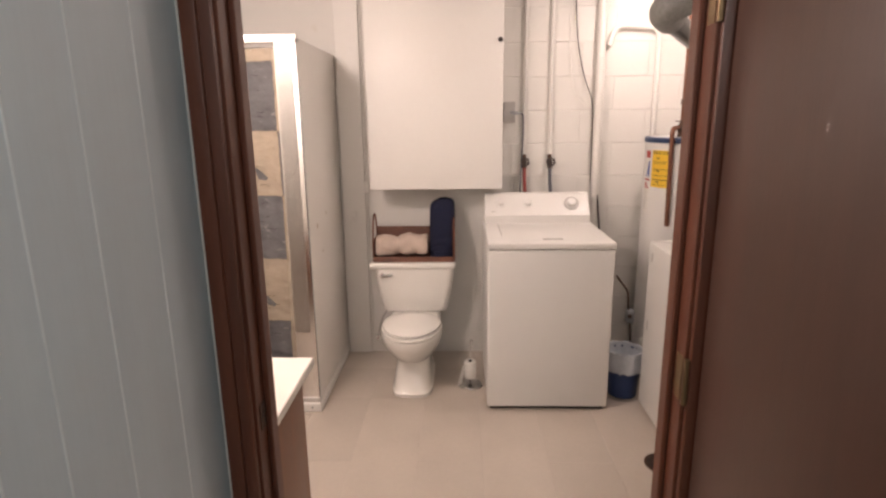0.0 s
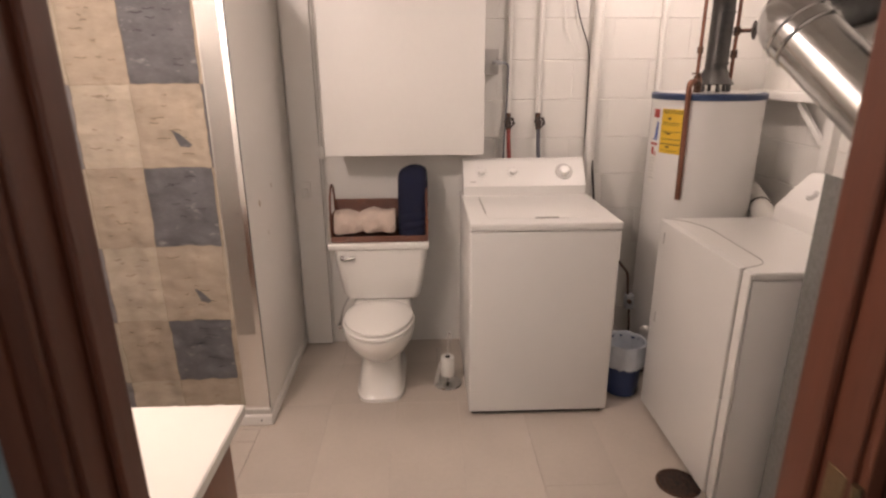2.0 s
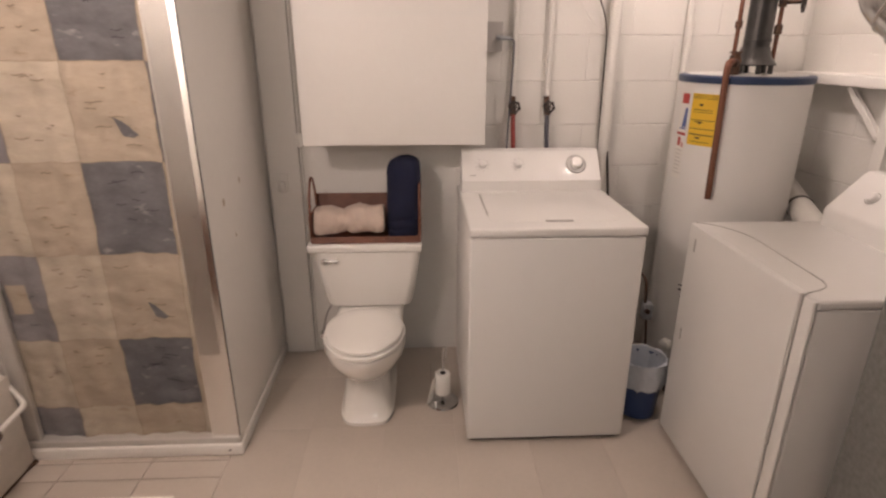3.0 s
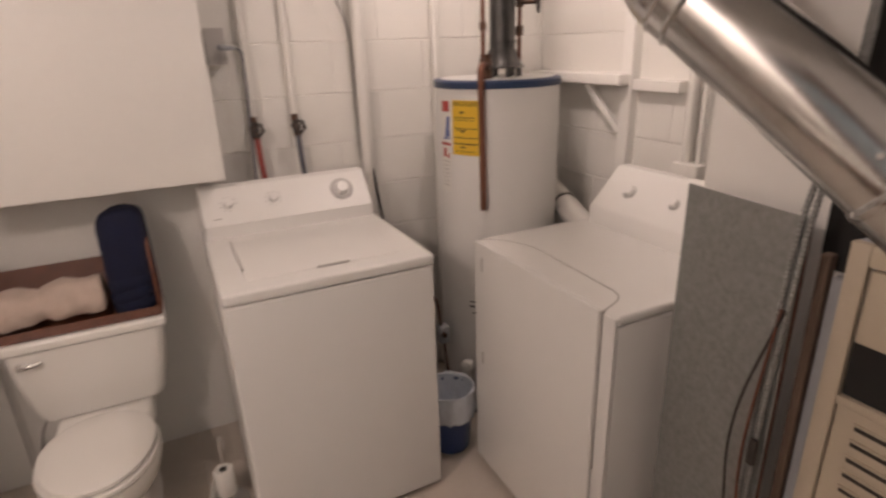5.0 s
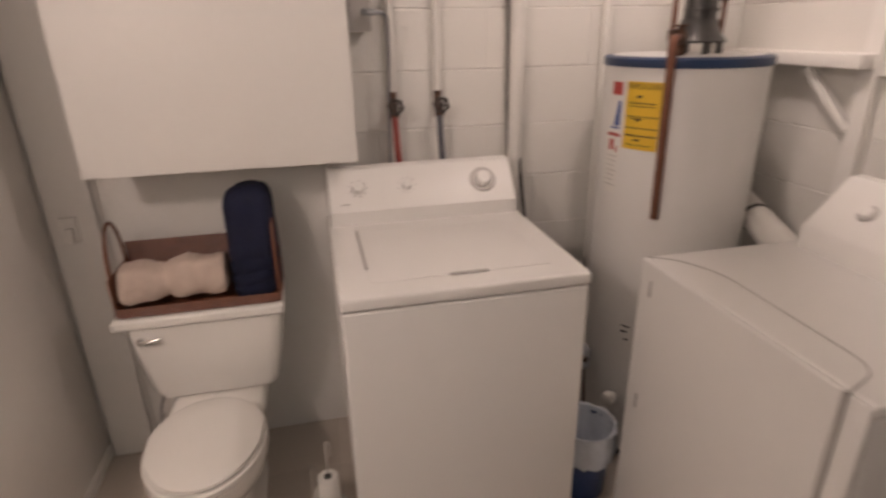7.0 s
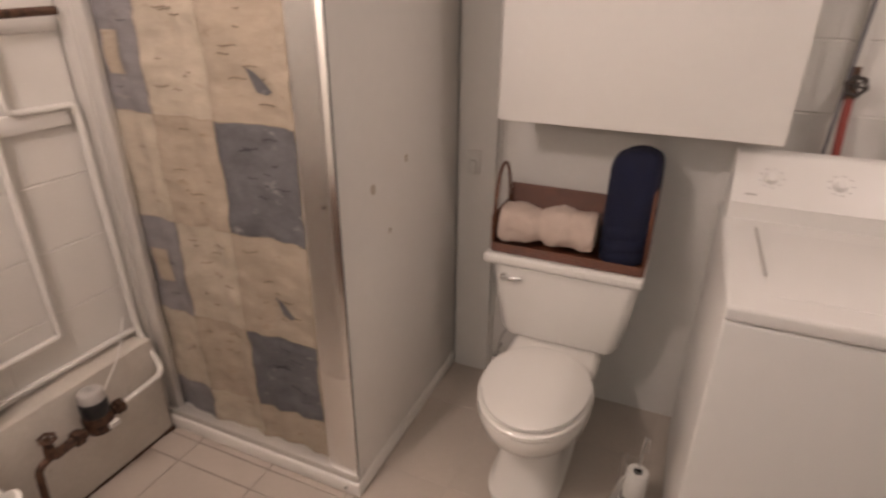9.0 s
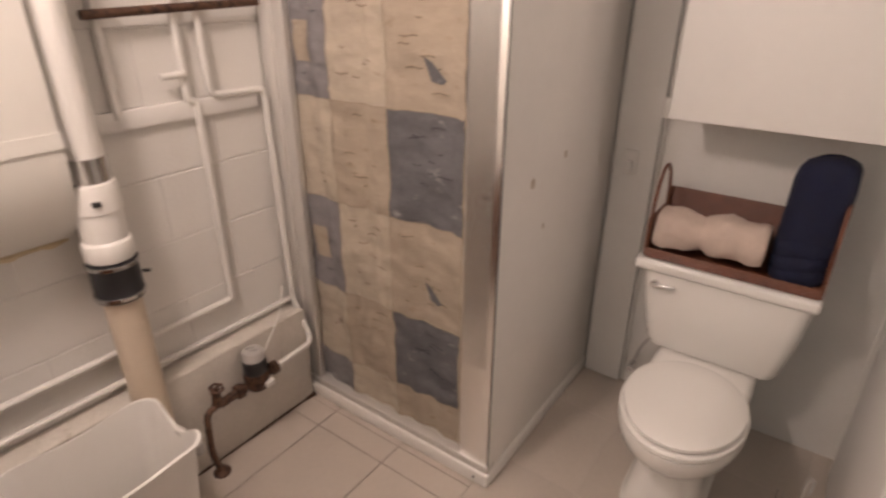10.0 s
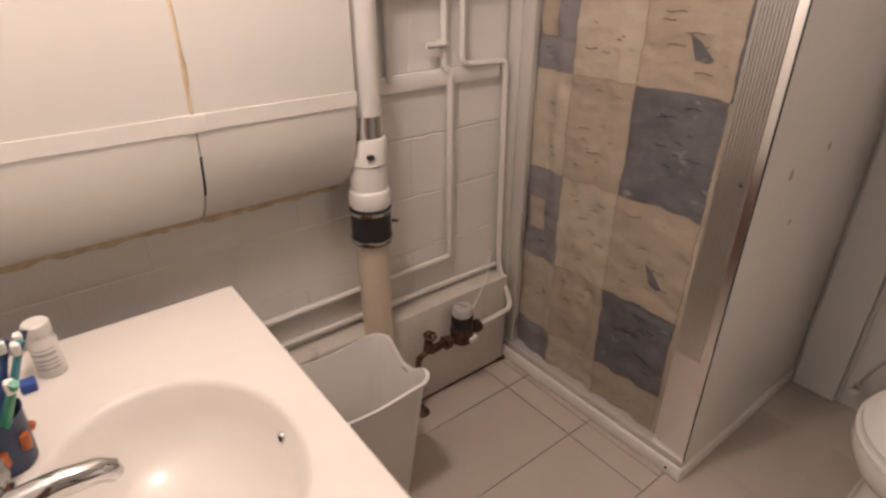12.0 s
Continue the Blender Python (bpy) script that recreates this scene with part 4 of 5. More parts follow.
def wall_trim():
    bm = B()
    box(bm, (1.085, Y1 - 0.022, 0.0), (1.235, Y1 - 0.002, H - 0.01), 0.003, 1)
    setting("trim_board", bm, BOARD, "white painted upright board", "trim")
    bm = B()
    tube(bm, [(1.245, Y1 - 0.008, 0.02), (1.245, Y1 - 0.008, H - 0.02)], 0.006, 8)
    setting("trim", bm, PIPEPAINT, "thin white painted cable cover", "trim")
    s = thing("light_switch", (1.145, Y1 - 0.03, 0.935), "white toggle light switch on a board", "switch")
    bm = B()
    box(bm, (1.122, Y1 - 0.030, 0.905), (1.175, Y1 - 0.0225, 0.995), 0.003, 2)
    part("plate", bm, PVC, s)
    bm = B()
    box(bm, (1.135, Y1 - 0.045, 0.905), (1.162, Y1 - 0.0295, 0.96), 0.006, 2)
    part("rocker", bm, PVC, s)
    c = thing("cabinet_latch", (1.24, Y1 - 0.02, 1.16), "small white hook on the wall", "latch")
    bm = B()
    box(bm, (1.232, Y1 - 0.028, 1.12), (1.262, Y1 - 0.013, 1.19), 0.004, 2)
    part("plate", bm, PVC, c)


wall_trim()


# ---- small bin ----
def small_bin():
    x, y = 2.80, 4.175
    b = thing("waste_bin", (x, y, 0), "small blue plastic waste bin with a clear liner", "bin")
    bm = B()
    lathe(bm, (x, y, 0), [(0.076, 0.0), (0.08, 0.004), (0.098, 0.26), (0.101, 0.265), (0.094, 0.265), (0.075, 0.012)], 32)
    part("bucket", bm, BLUEBIN, b)
    bm = B()
    rnd = random.Random(3)
    loops = []
    for r, z, j in ((0.101, 0.175, 0.003), (0.108, 0.165, 0.006), (0.112, 0.20, 0.004), (0.108, 0.255, 0.003), (0.106, 0.285, 0.005), (0.098, 0.283, 0.003), (0.08, 0.20, 0.004), (0.055, 0.08, 0.006)):
        loops.append([Vector((x + (r + rnd.uniform(-j, j)) * math.cos(2 * math.pi * k / 40), y + (r + rnd.uniform(-j, j)) * math.sin(2 * math.pi * k / 40), z + rnd.uniform(-j, j))) for k in range(40)])
    rings(bm, loops, True, False, True)
    part("liner", bm, LINER, b, "clear crumpled plastic liner")


small_bin()


def floor_drain():
    x, y = 2.80, 3.482
    d = thing("floor_drain", (x, y, 0), "round dark rusty floor drain grate", "drain")
    bm = B()
    lathe(bm, (x, y, 0), [(0.085, -0.004), (0.085, 0.003), (0.076, 0.004), (0.075, 0.001), (0.02, 0.001)], 36)
    part("ring", bm, BRASS, d)
    bm = B()
    for i in range(-5, 6):
        h = math.sqrt(max(0, 0.072 ** 2 - (i * 0.013) ** 2))
        box(bm, (x + i * 0.013 - 0.003, y - h, 0.0012), (x + i * 0.013 + 0.003, y + h, 0.0045), 0.001, 1)
    cyl(bm, (x, y, 0.001), (x, y, 0.006), 0.008, 12)
    part("grate", bm, IRON, d)


floor_drain()


# ---- furnace corner ----
def furnace():
    x0, x1, y0, y1, zt = 3.01, 3.60, 2.335, 2.938, 1.243
    f = thing("furnace", (3.3, 2.57, 0), "cream enamelled furnace with louvred front", "furnace")
    bm = B()
    box(bm, (x0 + 0.02, y0, 0.0), (x1, y1, zt), 0.006, 2)
    part("casing", bm, CASING, f, "blue-grey sheet steel side")
    bm = B()
    for a, b in (((x0, y1 - 0.035, 0.02), (x0 + 0.019, y1, zt)), ((x0, y0, 0.02), (x0 + 0.019, y0 + 0.035, zt)), ((x0, y0 + 0.0355, zt - 0.04), (x0 + 0.019, y1 - 0.0355, zt)), ((x0, y0 + 0.0355, 0.920), (x0 + 0.019, y1 - 0.0355, 0.940))):
        box(bm, a, b, 0.003, 2)
    part("front_frame", bm, CREAM, f)
    bm = B()
    box(bm, (x0 + 0.003, y0 + 0.040, 1.055), (x0 + 0.019, y1 - 0.040, zt - 0.045), 0.004, 2)
    part("upper_panel", bm, CREAM, f)
    bm = B()
    box(bm, (x0 + 0.012, y0 + 0.037, 0.941), (x0 + 0.0195, y1 - 0.037, 1.054))
    part("opening", bm, BLACK, f, "dark open slot")
    bm = B()
    box(bm, (x0 + 0.006, y0 + 0.037, 0.04), (x0 + 0.019, y1 - 0.037, 0.918), 0.004, 2)
    lp = part("lower_panel", bm, CREAM, f)
    for i in range(21):
        for j in range(3):
            bm = B()
            y = y1 - 0.075 - j * 0.165
            z = 0.888 - i * 0.036
            box(bm, (x0 + 0.0045, y - 0.14, z - 0.007), (x0 + 0.0065, y, z + 0.007), 0.0006, 1)
            part("louvre_slot", bm, IRON, lp)
            bm = B()
            box(bm, (x0 - 0.002, y - 0.142, z + 0.006), (x0 + 0.006, y + 0.002, z + 0.011), 0.0015, 1)
            part("louvre", bm, CREAM, lp)
    # black boxes added as the unlit gap above and beside the furnace
    bm = B()
    box(bm, (3.14, 2.85, zt + 0.002), (3.58, 2.98, H - 0.1), 0.004, 1)
    box(bm, (3.055, 2.942, 1.16), (3.095, 3.01, H - 0.1), 0.004, 1)
    part("dark_gap_box", bm, BLACK, f, "black box added for the unlit gap")
    bm = B()
    box(bm, (3.031, 2.941, 0.0), (3.06, 2.968, 1.158), 0.004, 1)
    part("side_flange", bm, CASING, f, "blue-grey sheet steel flange")


furnace()


def flue():
    f = thing("furnace_flue", (2.95, 2.8, 1.2), "large shiny galvanised flue pipe slanting up from the furnace", "flue pipe")
    a, b = Vector(FLUE_TOP), Vector(FLUE_LOW)
    d = (b - a).normalized()
    k = a + d * 0.40
    bm = B()
    tube(bm, [a, a + d * 0.1, a + d * 0.3, k], 0.077, 40)
    part("slanted_pipe", bm, GALV, f)
    bm = B()
    tube(bm, [k - d * 0.012, k - d * 0.006, k + d * 0.004, k + d * 0.006], [0.077, 0.0815, 0.0815, 0.080], 40)
    part("band", bm, GALV, f)
    bm = B()
    tube(bm, bend([k + d * 0.006, k + d * 0.17, Vector((3.16, 2.60, 1.205))], 0.09, 8), 0.080, 40)
    part("collar_pipe", bm, GALV, f)
    bm = B()
    tube(bm, bend([a + d * 0.004, a - d * 0.085, Vector((3.10, 3.22, 1.73))], 0.085, 8), 0.080, 40)
    part("elbow", bm, GALV, f, "jointed galvanised elbow")
    for s in (0.0, 0.035):
        bm = B()
        tube(bm, [a - d * (s + 0.004), a - d * s, a - d * (s - 0.004)], [0.0802, 0.083, 0.0802], 40)
        part("seam", bm, GALV, f)
    bm = B()
    tube(bm, [k - d * 0.03 + Vector((-0.068, -0.022, 0.026)), k - d * 0.03 + Vector((-0.074, -0.025, 0.029))], 0.005, 8)
    part("screw", bm, GALV, f)


FLUE_TOP, FLUE_LOW = (2.752, 3.105, 1.645), (2.874, 2.813, 1.382)
flue()


def steel_shield():
    s = thing("steel_shield", (3.02, 3.12, 0), "spotted grey galvanised steel sheet beside the furnace", "metal sheet")
    bm = B()
    box(bm, (0.0, -0.308, 0.01), (0.004, 0.0, 1.28), 0.001, 1, pose(3.0, 3.29, 0, 0, 0, -8))
    part("sheet", bm, GALVDULL, s)
    bm = B()
    box(bm, (0.005, -0.30, 0.0), (0.025, -0.28, 1.27), 0.002, 1, pose(3.0, 3.29, 0, 0, 0, -8))
    box(bm, (0.005, -0.03, 0.0), (0.025, -0.01, 1.27), 0.002, 1, pose(3.0, 3.29, 0, 0, 0, -8))
    part("batten", bm, WOOD, s)
    p = thing("partition_board", (3.3, 3.05, 0), "tall plain board standing behind the steel sheet", "board")
    bm = B()
    box(bm, (3.10, 3.03, 0.0), (3.116, 3.33, 2.05), 0.002, 1)
    part("panel", bm, BOARD, p)
    # armoured cables
    for i, (y, z1, r) in enumerate(((2.996, 1.30, 0.0065), (2.978, 1.295, 0.0065))):
        c = thing("armoured_cable", (3.0, y, 0.5), "flexible armoured steel cable", "cable", "armoured cables")
        bm = B()
        base = bend([(3.085 - 0.03 * i, y + 0.02 - 0.01 * i, 2.3), (3.03 - 0.02 * i, y, 1.5), (2.952 - 0.004 * i, y, z1), (2.945, y + 0.007, 1.1), (2.944, y + 0.018, 0.9), (2.942, y + 0.018, 0.6), (2.94, y + 0.005, 0.35)], 0.1)
        n = 260
        pts, rs = [], []
        for k in range(n + 1):
            f = k / n * (len(base) - 1)
            a = int(min(f, len(base) - 2))
            pts.append(base[a].lerp(base[a + 1], f - a))
            rs.append(r if k % 2 else r * 0.72)
        tube(bm, pts, rs, 8)
        part("armour", bm, GALVDULL, c)
    c = thing("cable", (2.98, 2.93, 0.3), "loose dark wires hanging beside the furnace", "cable")
    for i in range(2):
        bm = B()
        tube(bm, bend([(2.936, 2.992 - 0.006 * i, 1.10), (2.934, 3.012 + 0.03 * i, 0.88), (2.934, 3.02 + 0.035 * i, 0.74), (2.933, 2.995 + 0.02 * i, 0.4), (2.935, 2.97, 0.06)], 0.12), 0.0032, 6)
        part("wire", bm, IRON if i else WOOD, c)
    g = thing("timber_post", (3.03, 2.915, 0), "rough brown timber post beside the furnace", "post")
    bm = B()
    box(bm, (3.02, 2.970, 0.0), (3.045, 2.99, 1.20), 0.003, 1)
    part("post", bm, OLDWOOD, g)
    bm = B()
    box(bm, (2.925, 2.985, 0.735), (2.94, 3.003, 0.80), 0.006, 2)
    part("plug", bm, IRON, g, "dark plug hanging on a wire")


steel_shield()


# ---- shelf bracket and conduit on the east wall ----
def east_wall_things():
    s = thing("wall_shelf", (3.6, 4.3, 1.44), "narrow white painted wooden shelf on a bracket", "shelf")
    bm = B()
    box(bm, (3.56, 4.135, 1.425), (X1 - 0.002, 4.74, 1.468), 0.004, 2)
    part("board", bm, BOARD, s)
    bm = B()
    box(bm, (3.615, 4.125, 0.95), (X1 - 0.002, 4.185, H - 0.1), 0.003, 1)
    part("upright", bm, BOARD, s)
    bm = B()
    tube(bm, [(3.60, 4.36, 1.42), (3.63, 4.19, 1.24)], 0.016, 4)
    part("brace", bm, BOARD, s)
    l = thing("wall_rail", (3.62, 3.92, 1.44), "short grey wooden rail on the wall", "rail")
    bm = B()
    box(bm, (3.615, 3.89, 1.405), (X1 - 0.002, 4.12, 1.448), 0.003, 1)
    part("rail", bm, BOARD, l)
    pipe_run("conduit", [(3.615, 3.825, 1.165), (3.615, 3.825, H - 0.12)], 0.02, PIPEPAINT, "white painted conduit on the wall")
    pipe_run("conduit", [(3.62, 3.775, 1.165), (3.62, 3.775, H - 0.12)], 0.012, PIPEPAINT, "thin white painted conduit on the wall")
    b = thing("junction_box", (3.61, 3.80, 1.12), "white painted junction box under the conduit", "junction box")
    bm = B()
    box(bm, (3.58, 3.745, 1.08), (X1 - 0.002, 3.86, 1.17), 0.006, 2)
    part("box", bm, PIPEPAINT, b)
    h = thing("exhaust_duct", (3.50, 4.1, 0.9), "white dryer exhaust duct with a dark clamp", "duct")
    bm = B()
    tube(bm, bend([(3.40, 4.045, 0.87), (3.40, 4.15, 0.91), (3.54, 4.55, 0.96)], 0.1), 0.05, 24)
    part("duct", bm, PIPEPAINT, h)
    bm = B()
    tube(bm, [(3.448, 4.285, 0.9265), (3.453, 4.30, 0.9285)], 0.0525, 24)
    part("clamp", bm, IRON, h)


east_wall_things()


# ---- vanity ----
def vanity():
    x0, x1, y0, y1, z = 0.370, 1.365, 2.326, 2.862, 0.818
    v = thing("vanity", (0.85, 2.5, 0), "brown wooden vanity cabinet", "vanity")
    bm = B()
    box(bm, (x0 + 0.02, y0, 0.09), (x1 - 0.035, y1 - 0.03, 0.11), 0.003, 2)
    box(bm, (x0 + 0.02, y0, 0.1105), (x0 + 0.038, y1 - 0.03, z - 0.0285), 0.003, 2)
    box(bm, (x1 - 0.053, y0, 0.1105), (x1 - 0.035, y1 - 0.03, z - 0.0285), 0.003, 2)
    box(bm, (x0 + 0.039, y1 - 0.048, 0.1105), (x1 - 0.054, y1 - 0.03, z - 0.0285), 0.003, 2)
    box(bm, (x0 + 0.039, y0, 0.1105), (x1 - 0.054, y0 + 0.01, z - 0.0285), 0.002, 1)
    part("body", bm, VANWOOD, v)
    bm = B()
    box(bm, (x0 + 0.02, y0, 0.0), (x1 - 0.035, y1 - 0.09, 0.0895))
    part("plinth", bm, VANWOOD, v)
    for i in range(2):
        bm = B()
        xa = x0 + 0.05 + i * 0.46
        box(bm, (xa, y1 - 0.0295, 0.13), (xa + 0.44, y1 - 0.012, 0.72), 0.005, 2)
        d = part("door", bm, VANWOOD, v)
        bm = B()
        kx = xa + (0.40 if i == 0 else 0.04)
        tube(bm, [(kx, y1 - 0.012, 0.6), (kx, y1 + 0.0, 0.6), (kx, y1 + 0.012, 0.6)], [0.006, 0.006, 0.014], 14)
        part("knob", bm, BRASS, d)
    # moulded top with an oval basin
    t = thing("basin_counter", (0.85, 2.54, z - 0.028), "cream cultured marble counter with a moulded oval basin", "countertop")
    cx, cy, rx, ry = 0.885, 2.592, 0.242, 0.196
    bm = B()
    n = 64
    def rect(p):
        dx, dy = p
        k = min((x1 - cx if dx > 0 else cx - x0) / max(abs(dx), 1e-6), (y1 - cy if dy > 0 else cy - y0) / max(abs(dy), 1e-6))
        return Vector((cx + dx * k, cy + dy * k, 0))
    corner = [math.atan2(b - cy, a - cx) % (2 * math.pi) for a in (x0, x1) for b in (y0, y1)]
    angs = sorted([2 * math.pi * k / n for k in range(n)] + corner)
    outer = [rect((math.cos(a), math.sin(a))) for a in angs]
    def oval(k, z):
        return [Vector((cx + rx * k * math.cos(a), cy + ry * k * math.sin(a), z)) for a in angs]
    inset = [Vector((x0 + 0.004 + (p.x - x0) * (x1 - x0 - 0.008) / (x1 - x0), y0 + 0.004 + (p.y - y0) * (y1 - y0 - 0.008) / (y1 - y0), z)) for p in outer]
    loops = [[p + Vector((0, 0, z - 0.028)) for p in outer], [p + Vector((0, 0, z - 0.004)) for p in outer], inset,
             oval(1.03, z), oval(1.0, z - 0.003), oval(0.97, z - 0.012), oval(0.90, z - 0.05), oval(0.78, z - 0.095), oval(0.55, z - 0.128), oval(0.25, z - 0.14), oval(0.09, z - 0.142)]
    rings(bm, loops, True, False, True)
    for f in bm.faces:
        f.smooth = f.calc_center_median().z < z - 0.0005 and (f.calc_center_median().xy - Vector((cx, cy))).length < 0.27
    part("slab", bm, COUNTER, t)
    bm = B()
    box(bm, (x0, y0, z), (x1, y0 + 0.018, z + 0.08), 0.004, 2)
    part("splashback", bm, COUNTER, t)
    bm = B()
    o = Vector((cx - 0.02, cy + ry * 0.91, z - 0.045))
    tube(bm, [o + Vector((0, 0.01, 0)), o + Vector((0, -0.004, 0.0))], 0.011, 14)
    part("overflow", bm, CHROME, t, "chrome overflow ring")
    bm = B()
    tube(bm, [o + Vector((0, -0.002, 0)), o + Vector((0, -0.0055, 0.0))], 0.006, 12)
    part("overflow_hole", bm, BLACK, t)
    bm = B()
    lathe(bm, (cx, cy, z - 0.1415), [(0.022, 0), (0.024, 0.002), (0.012, 0.003)], 20)
    part("drain", bm, CHROME, t)


vanity()


def faucet():
    x, y, z = 0.862, 2.378, 0.818
    f = thing("faucet", (x, y, z), "chrome basin faucet with clear acrylic knobs", "faucet")
    bm = B()
    box(bm, (x - 0.10, y - 0.028, z), (x + 0.10, y + 0.028, z + 0.022), 0.010, 4)
    part("base", bm, CHROME, f)
    bm = B()
    tube(bm, [(x, y, z + 0.02), (x, y + 0.008, z + 0.042), (x, y + 0.035, z + 0.058), (x, y + 0.085, z + 0.062), (x, y + 0.130, z + 0.055), (x, y + 0.143, z + 0.047), (x, y + 0.147, z + 0.036)], [0.026, 0.025, 0.023, 0.021, 0.019, 0.017, 0.014], 20)
    part("spout", bm, CHROME, f)
    for dx in (-0.085, 0.085):
        bm = B()
        lathe(bm, (x + dx, y, z + 0.022), [(0.012, 0), (0.012, 0.012), (0.026, 0.016), (0.029, 0.03), (0.026, 0.045), (0.016, 0.05)], 9)
        for fc in bm.faces:
            fc.smooth = False
        part("knob", bm, ACRYLIC, f, "clear faceted acrylic knob")


ACRYLIC = mat("clear_acrylic", (0.9, 0.9, 0.88), 0.12, vary=0.0, bump=0.0)
ACRYLIC.node_tree.nodes["Principled BSDF"].inputs["Transmission Weight"].default_value = 0.85
faucet()


def counter_clutter():
    z = 0.8184
    x, y = 0.480, 2.478
    b = thing("pill_bottle", (x, y, z), "white plastic bottle with a ribbed cap", "bottle")
    bm = B()
    lathe(bm, (x, y, z), [(0.022, 0), (0.024, 0.003), (0.024, 0.075), (0.019, 0.084), (0.017, 0.09)], 28)
    part("body", bm, PVC, b)
    bm = B()
    lathe(bm, (x, y, z), [(0.021, 0.088), (0.0225, 0.09), (0.0225, 0.112), (0.020, 0.115)], 28)
    part("cap", bm, PVC, b)
    bm = B()
    n = 12
    for zz, h in ((0.02, 0.003), (0.03, 0.002), (0.038, 0.004), (0.05, 0.006), (0.062, 0.002)):
        lo = [Vector((x + 0.0243 * math.cos(radians(-70 + 110 * k / n)), y + 0.0243 * math.sin(radians(-70 + 110 * k / n)), z + zz)) for k in range(n + 1)]
        rings(bm, [lo, [p + Vector((0, 0, h)) for p in lo]], False)
    part("print", bm, ENAMELGREY, b)
    # cup with toothbrushes
    x, y = 0.70, 2.398
    c = thing("toothbrush_cup", (x, y, z), "dark patterned cup holding toothbrushes", "cup")
    bm = B()
    lathe(bm, (x, y, z), [(0.034, 0), (0.037, 0.004), (0.042, 0.098), (0.043, 0.101), (0.039, 0.098), (0.034, 0.008)], 28)
    part("cup", bm, NAVY, c)
    bm = B()
    for k in range(7):
        a = radians(k * 51)
        tube(bm, [(x + 0.0385 * math.cos(a), y + 0.0385 * math.sin(a), z + 0.03 + 0.008 * (k % 3)), (x + 0.0415 * math.cos(a), y + 0.0415 * math.sin(a), z + 0.055 + 0.01 * (k % 2))], 0.008, 8)
    part("spots", bm, ORANGE, c)
    for mt, dx, dy, name in ((GREEN, 0.09, 0.055, "green toothbrush"), (BLUEBIN, -0.04, 0.05, "blue toothbrush"), (TEAL, -0.02, 0.07, "teal toothbrush"), (YELLOW, -0.06, 0.0, "yellow toothbrush"), (NAVY, -0.05, 0.075, "navy blue toothbrush"), (ORANGE, -0.075, 0.035, "orange toothbrush")):
        t = thing("toothbrush", (x, y, z + 0.01), name + " leaning in the cup", "toothbrush", "toothbrushes in the cup")
        p0, p1 = Vector((x - dx * 0.2, y - dy * 0.2, z + 0.012)), Vector((x + dx, y + dy, z + 0.195))
        bm = B()
        tube(bm, [p0, p0.lerp(p1, 0.4), p0.lerp(p1, 0.8), p1], [0.0045, 0.0078, 0.0055, 0.0065], 8)
        part("shaft", bm, mt, t)
        bm = B()
        q = p0.lerp(p1, 0.9)
        box(bm, q - Vector((0.006, 0.006, 0.0)), q + Vector((0.010, 0.006, 0.02)), 0.002, 1)
        part("bristles", bm, PAPER, t)
    bm = B()
    box(bm, (0.500, 2.425, z), (0.528, 2.450, z + 0.02), 0.004, 2)
    solid("cap", bm, BLUEINK, "small blue plastic cap on the counter", "cap")


GREEN = mat("green_plastic", (0.03, 0.30, 0.16), 0.3)
TEAL = mat("teal_plastic", (0.05, 0.25, 0.30), 0.3)
ORANGE = mat("orange_glaze", (0.50, 0.13, 0.03), 0.3)
counter_clutter()


# ---- tall bin beside the vanity ----
def tall_bin():
    x0, x1, y0, y1 = 0.335, 0.620, 2.905, 3.288
    b = thing("waste_bin", ((x0 + x1) / 2, (y0 + y1) / 2, 0), "tall white plastic waste bin with scooped rim", "bin")
    cx, cy = (x0 + x1) / 2, (y0 + y1) / 2
    def ring(k, z, lift=0.0):
        out = []
        n = 15
        hw, hd, r = (x1 - x0) / 2 * k, (y1 - y0) / 2 * k, 0.05
        for sx, sy, a0 in ((1, 1, 0), (-1, 1, 90), (-1, -1, 180), (1, -1, 270)):
            for q in range(8):
                a = radians(a0 + 90 * q / 7)
                px, py = cx + sx * (hw - r) + r * math.cos(a), cy + sy * (hd - r) + r * math.sin(a)
                out.append(Vector((px, py, z)))
            # points along the next side, for the scoop
            nx, ny = {(1, 1): (-1, 1), (-1, 1): (-1, -1), (-1, -1): (1, -1), (1, -1): (1, 1)}[(sx, sy)]
            aend = radians(a0 + 90)
            pa = Vector((cx + sx * (hw - r) + r * math.cos(aend), cy + sy * (hd - r) + r * math.sin(aend), z))
            pb = Vector((cx + nx * (hw - r) + r * math.cos(aend), cy + ny * (hd - r) + r * math.sin(aend), z))
            for q in range(1, n):
                f = q / n
                p = pa.lerp(pb, f)
                p.z -= lift * math.sin(math.pi * f) ** 1.5 * (1.0 if sy == ny else 0.25)
                out.append(p)
        return out
    bm = B()
    rings(bm, [ring(0.72, 0.0), ring(0.74, 0.006), ring(0.97, 0.455, 0.05), ring(1.03, 0.462, 0.05), ring(1.035, 0.472, 0.05), ring(0.985, 0.474, 0.05), ring(0.95, 0.45, 0.05), ring(0.71, 0.012)])
    part("bucket", bm, PVC, b)
    bm = B()
    box(bm, (0.46, 3.281, 0.385), (0.575, 3.304, 0.42), 0.006, 3)
    part("grip", bm, ENAMELGREY, b, "grey grip in the scoop")


tall_bin()


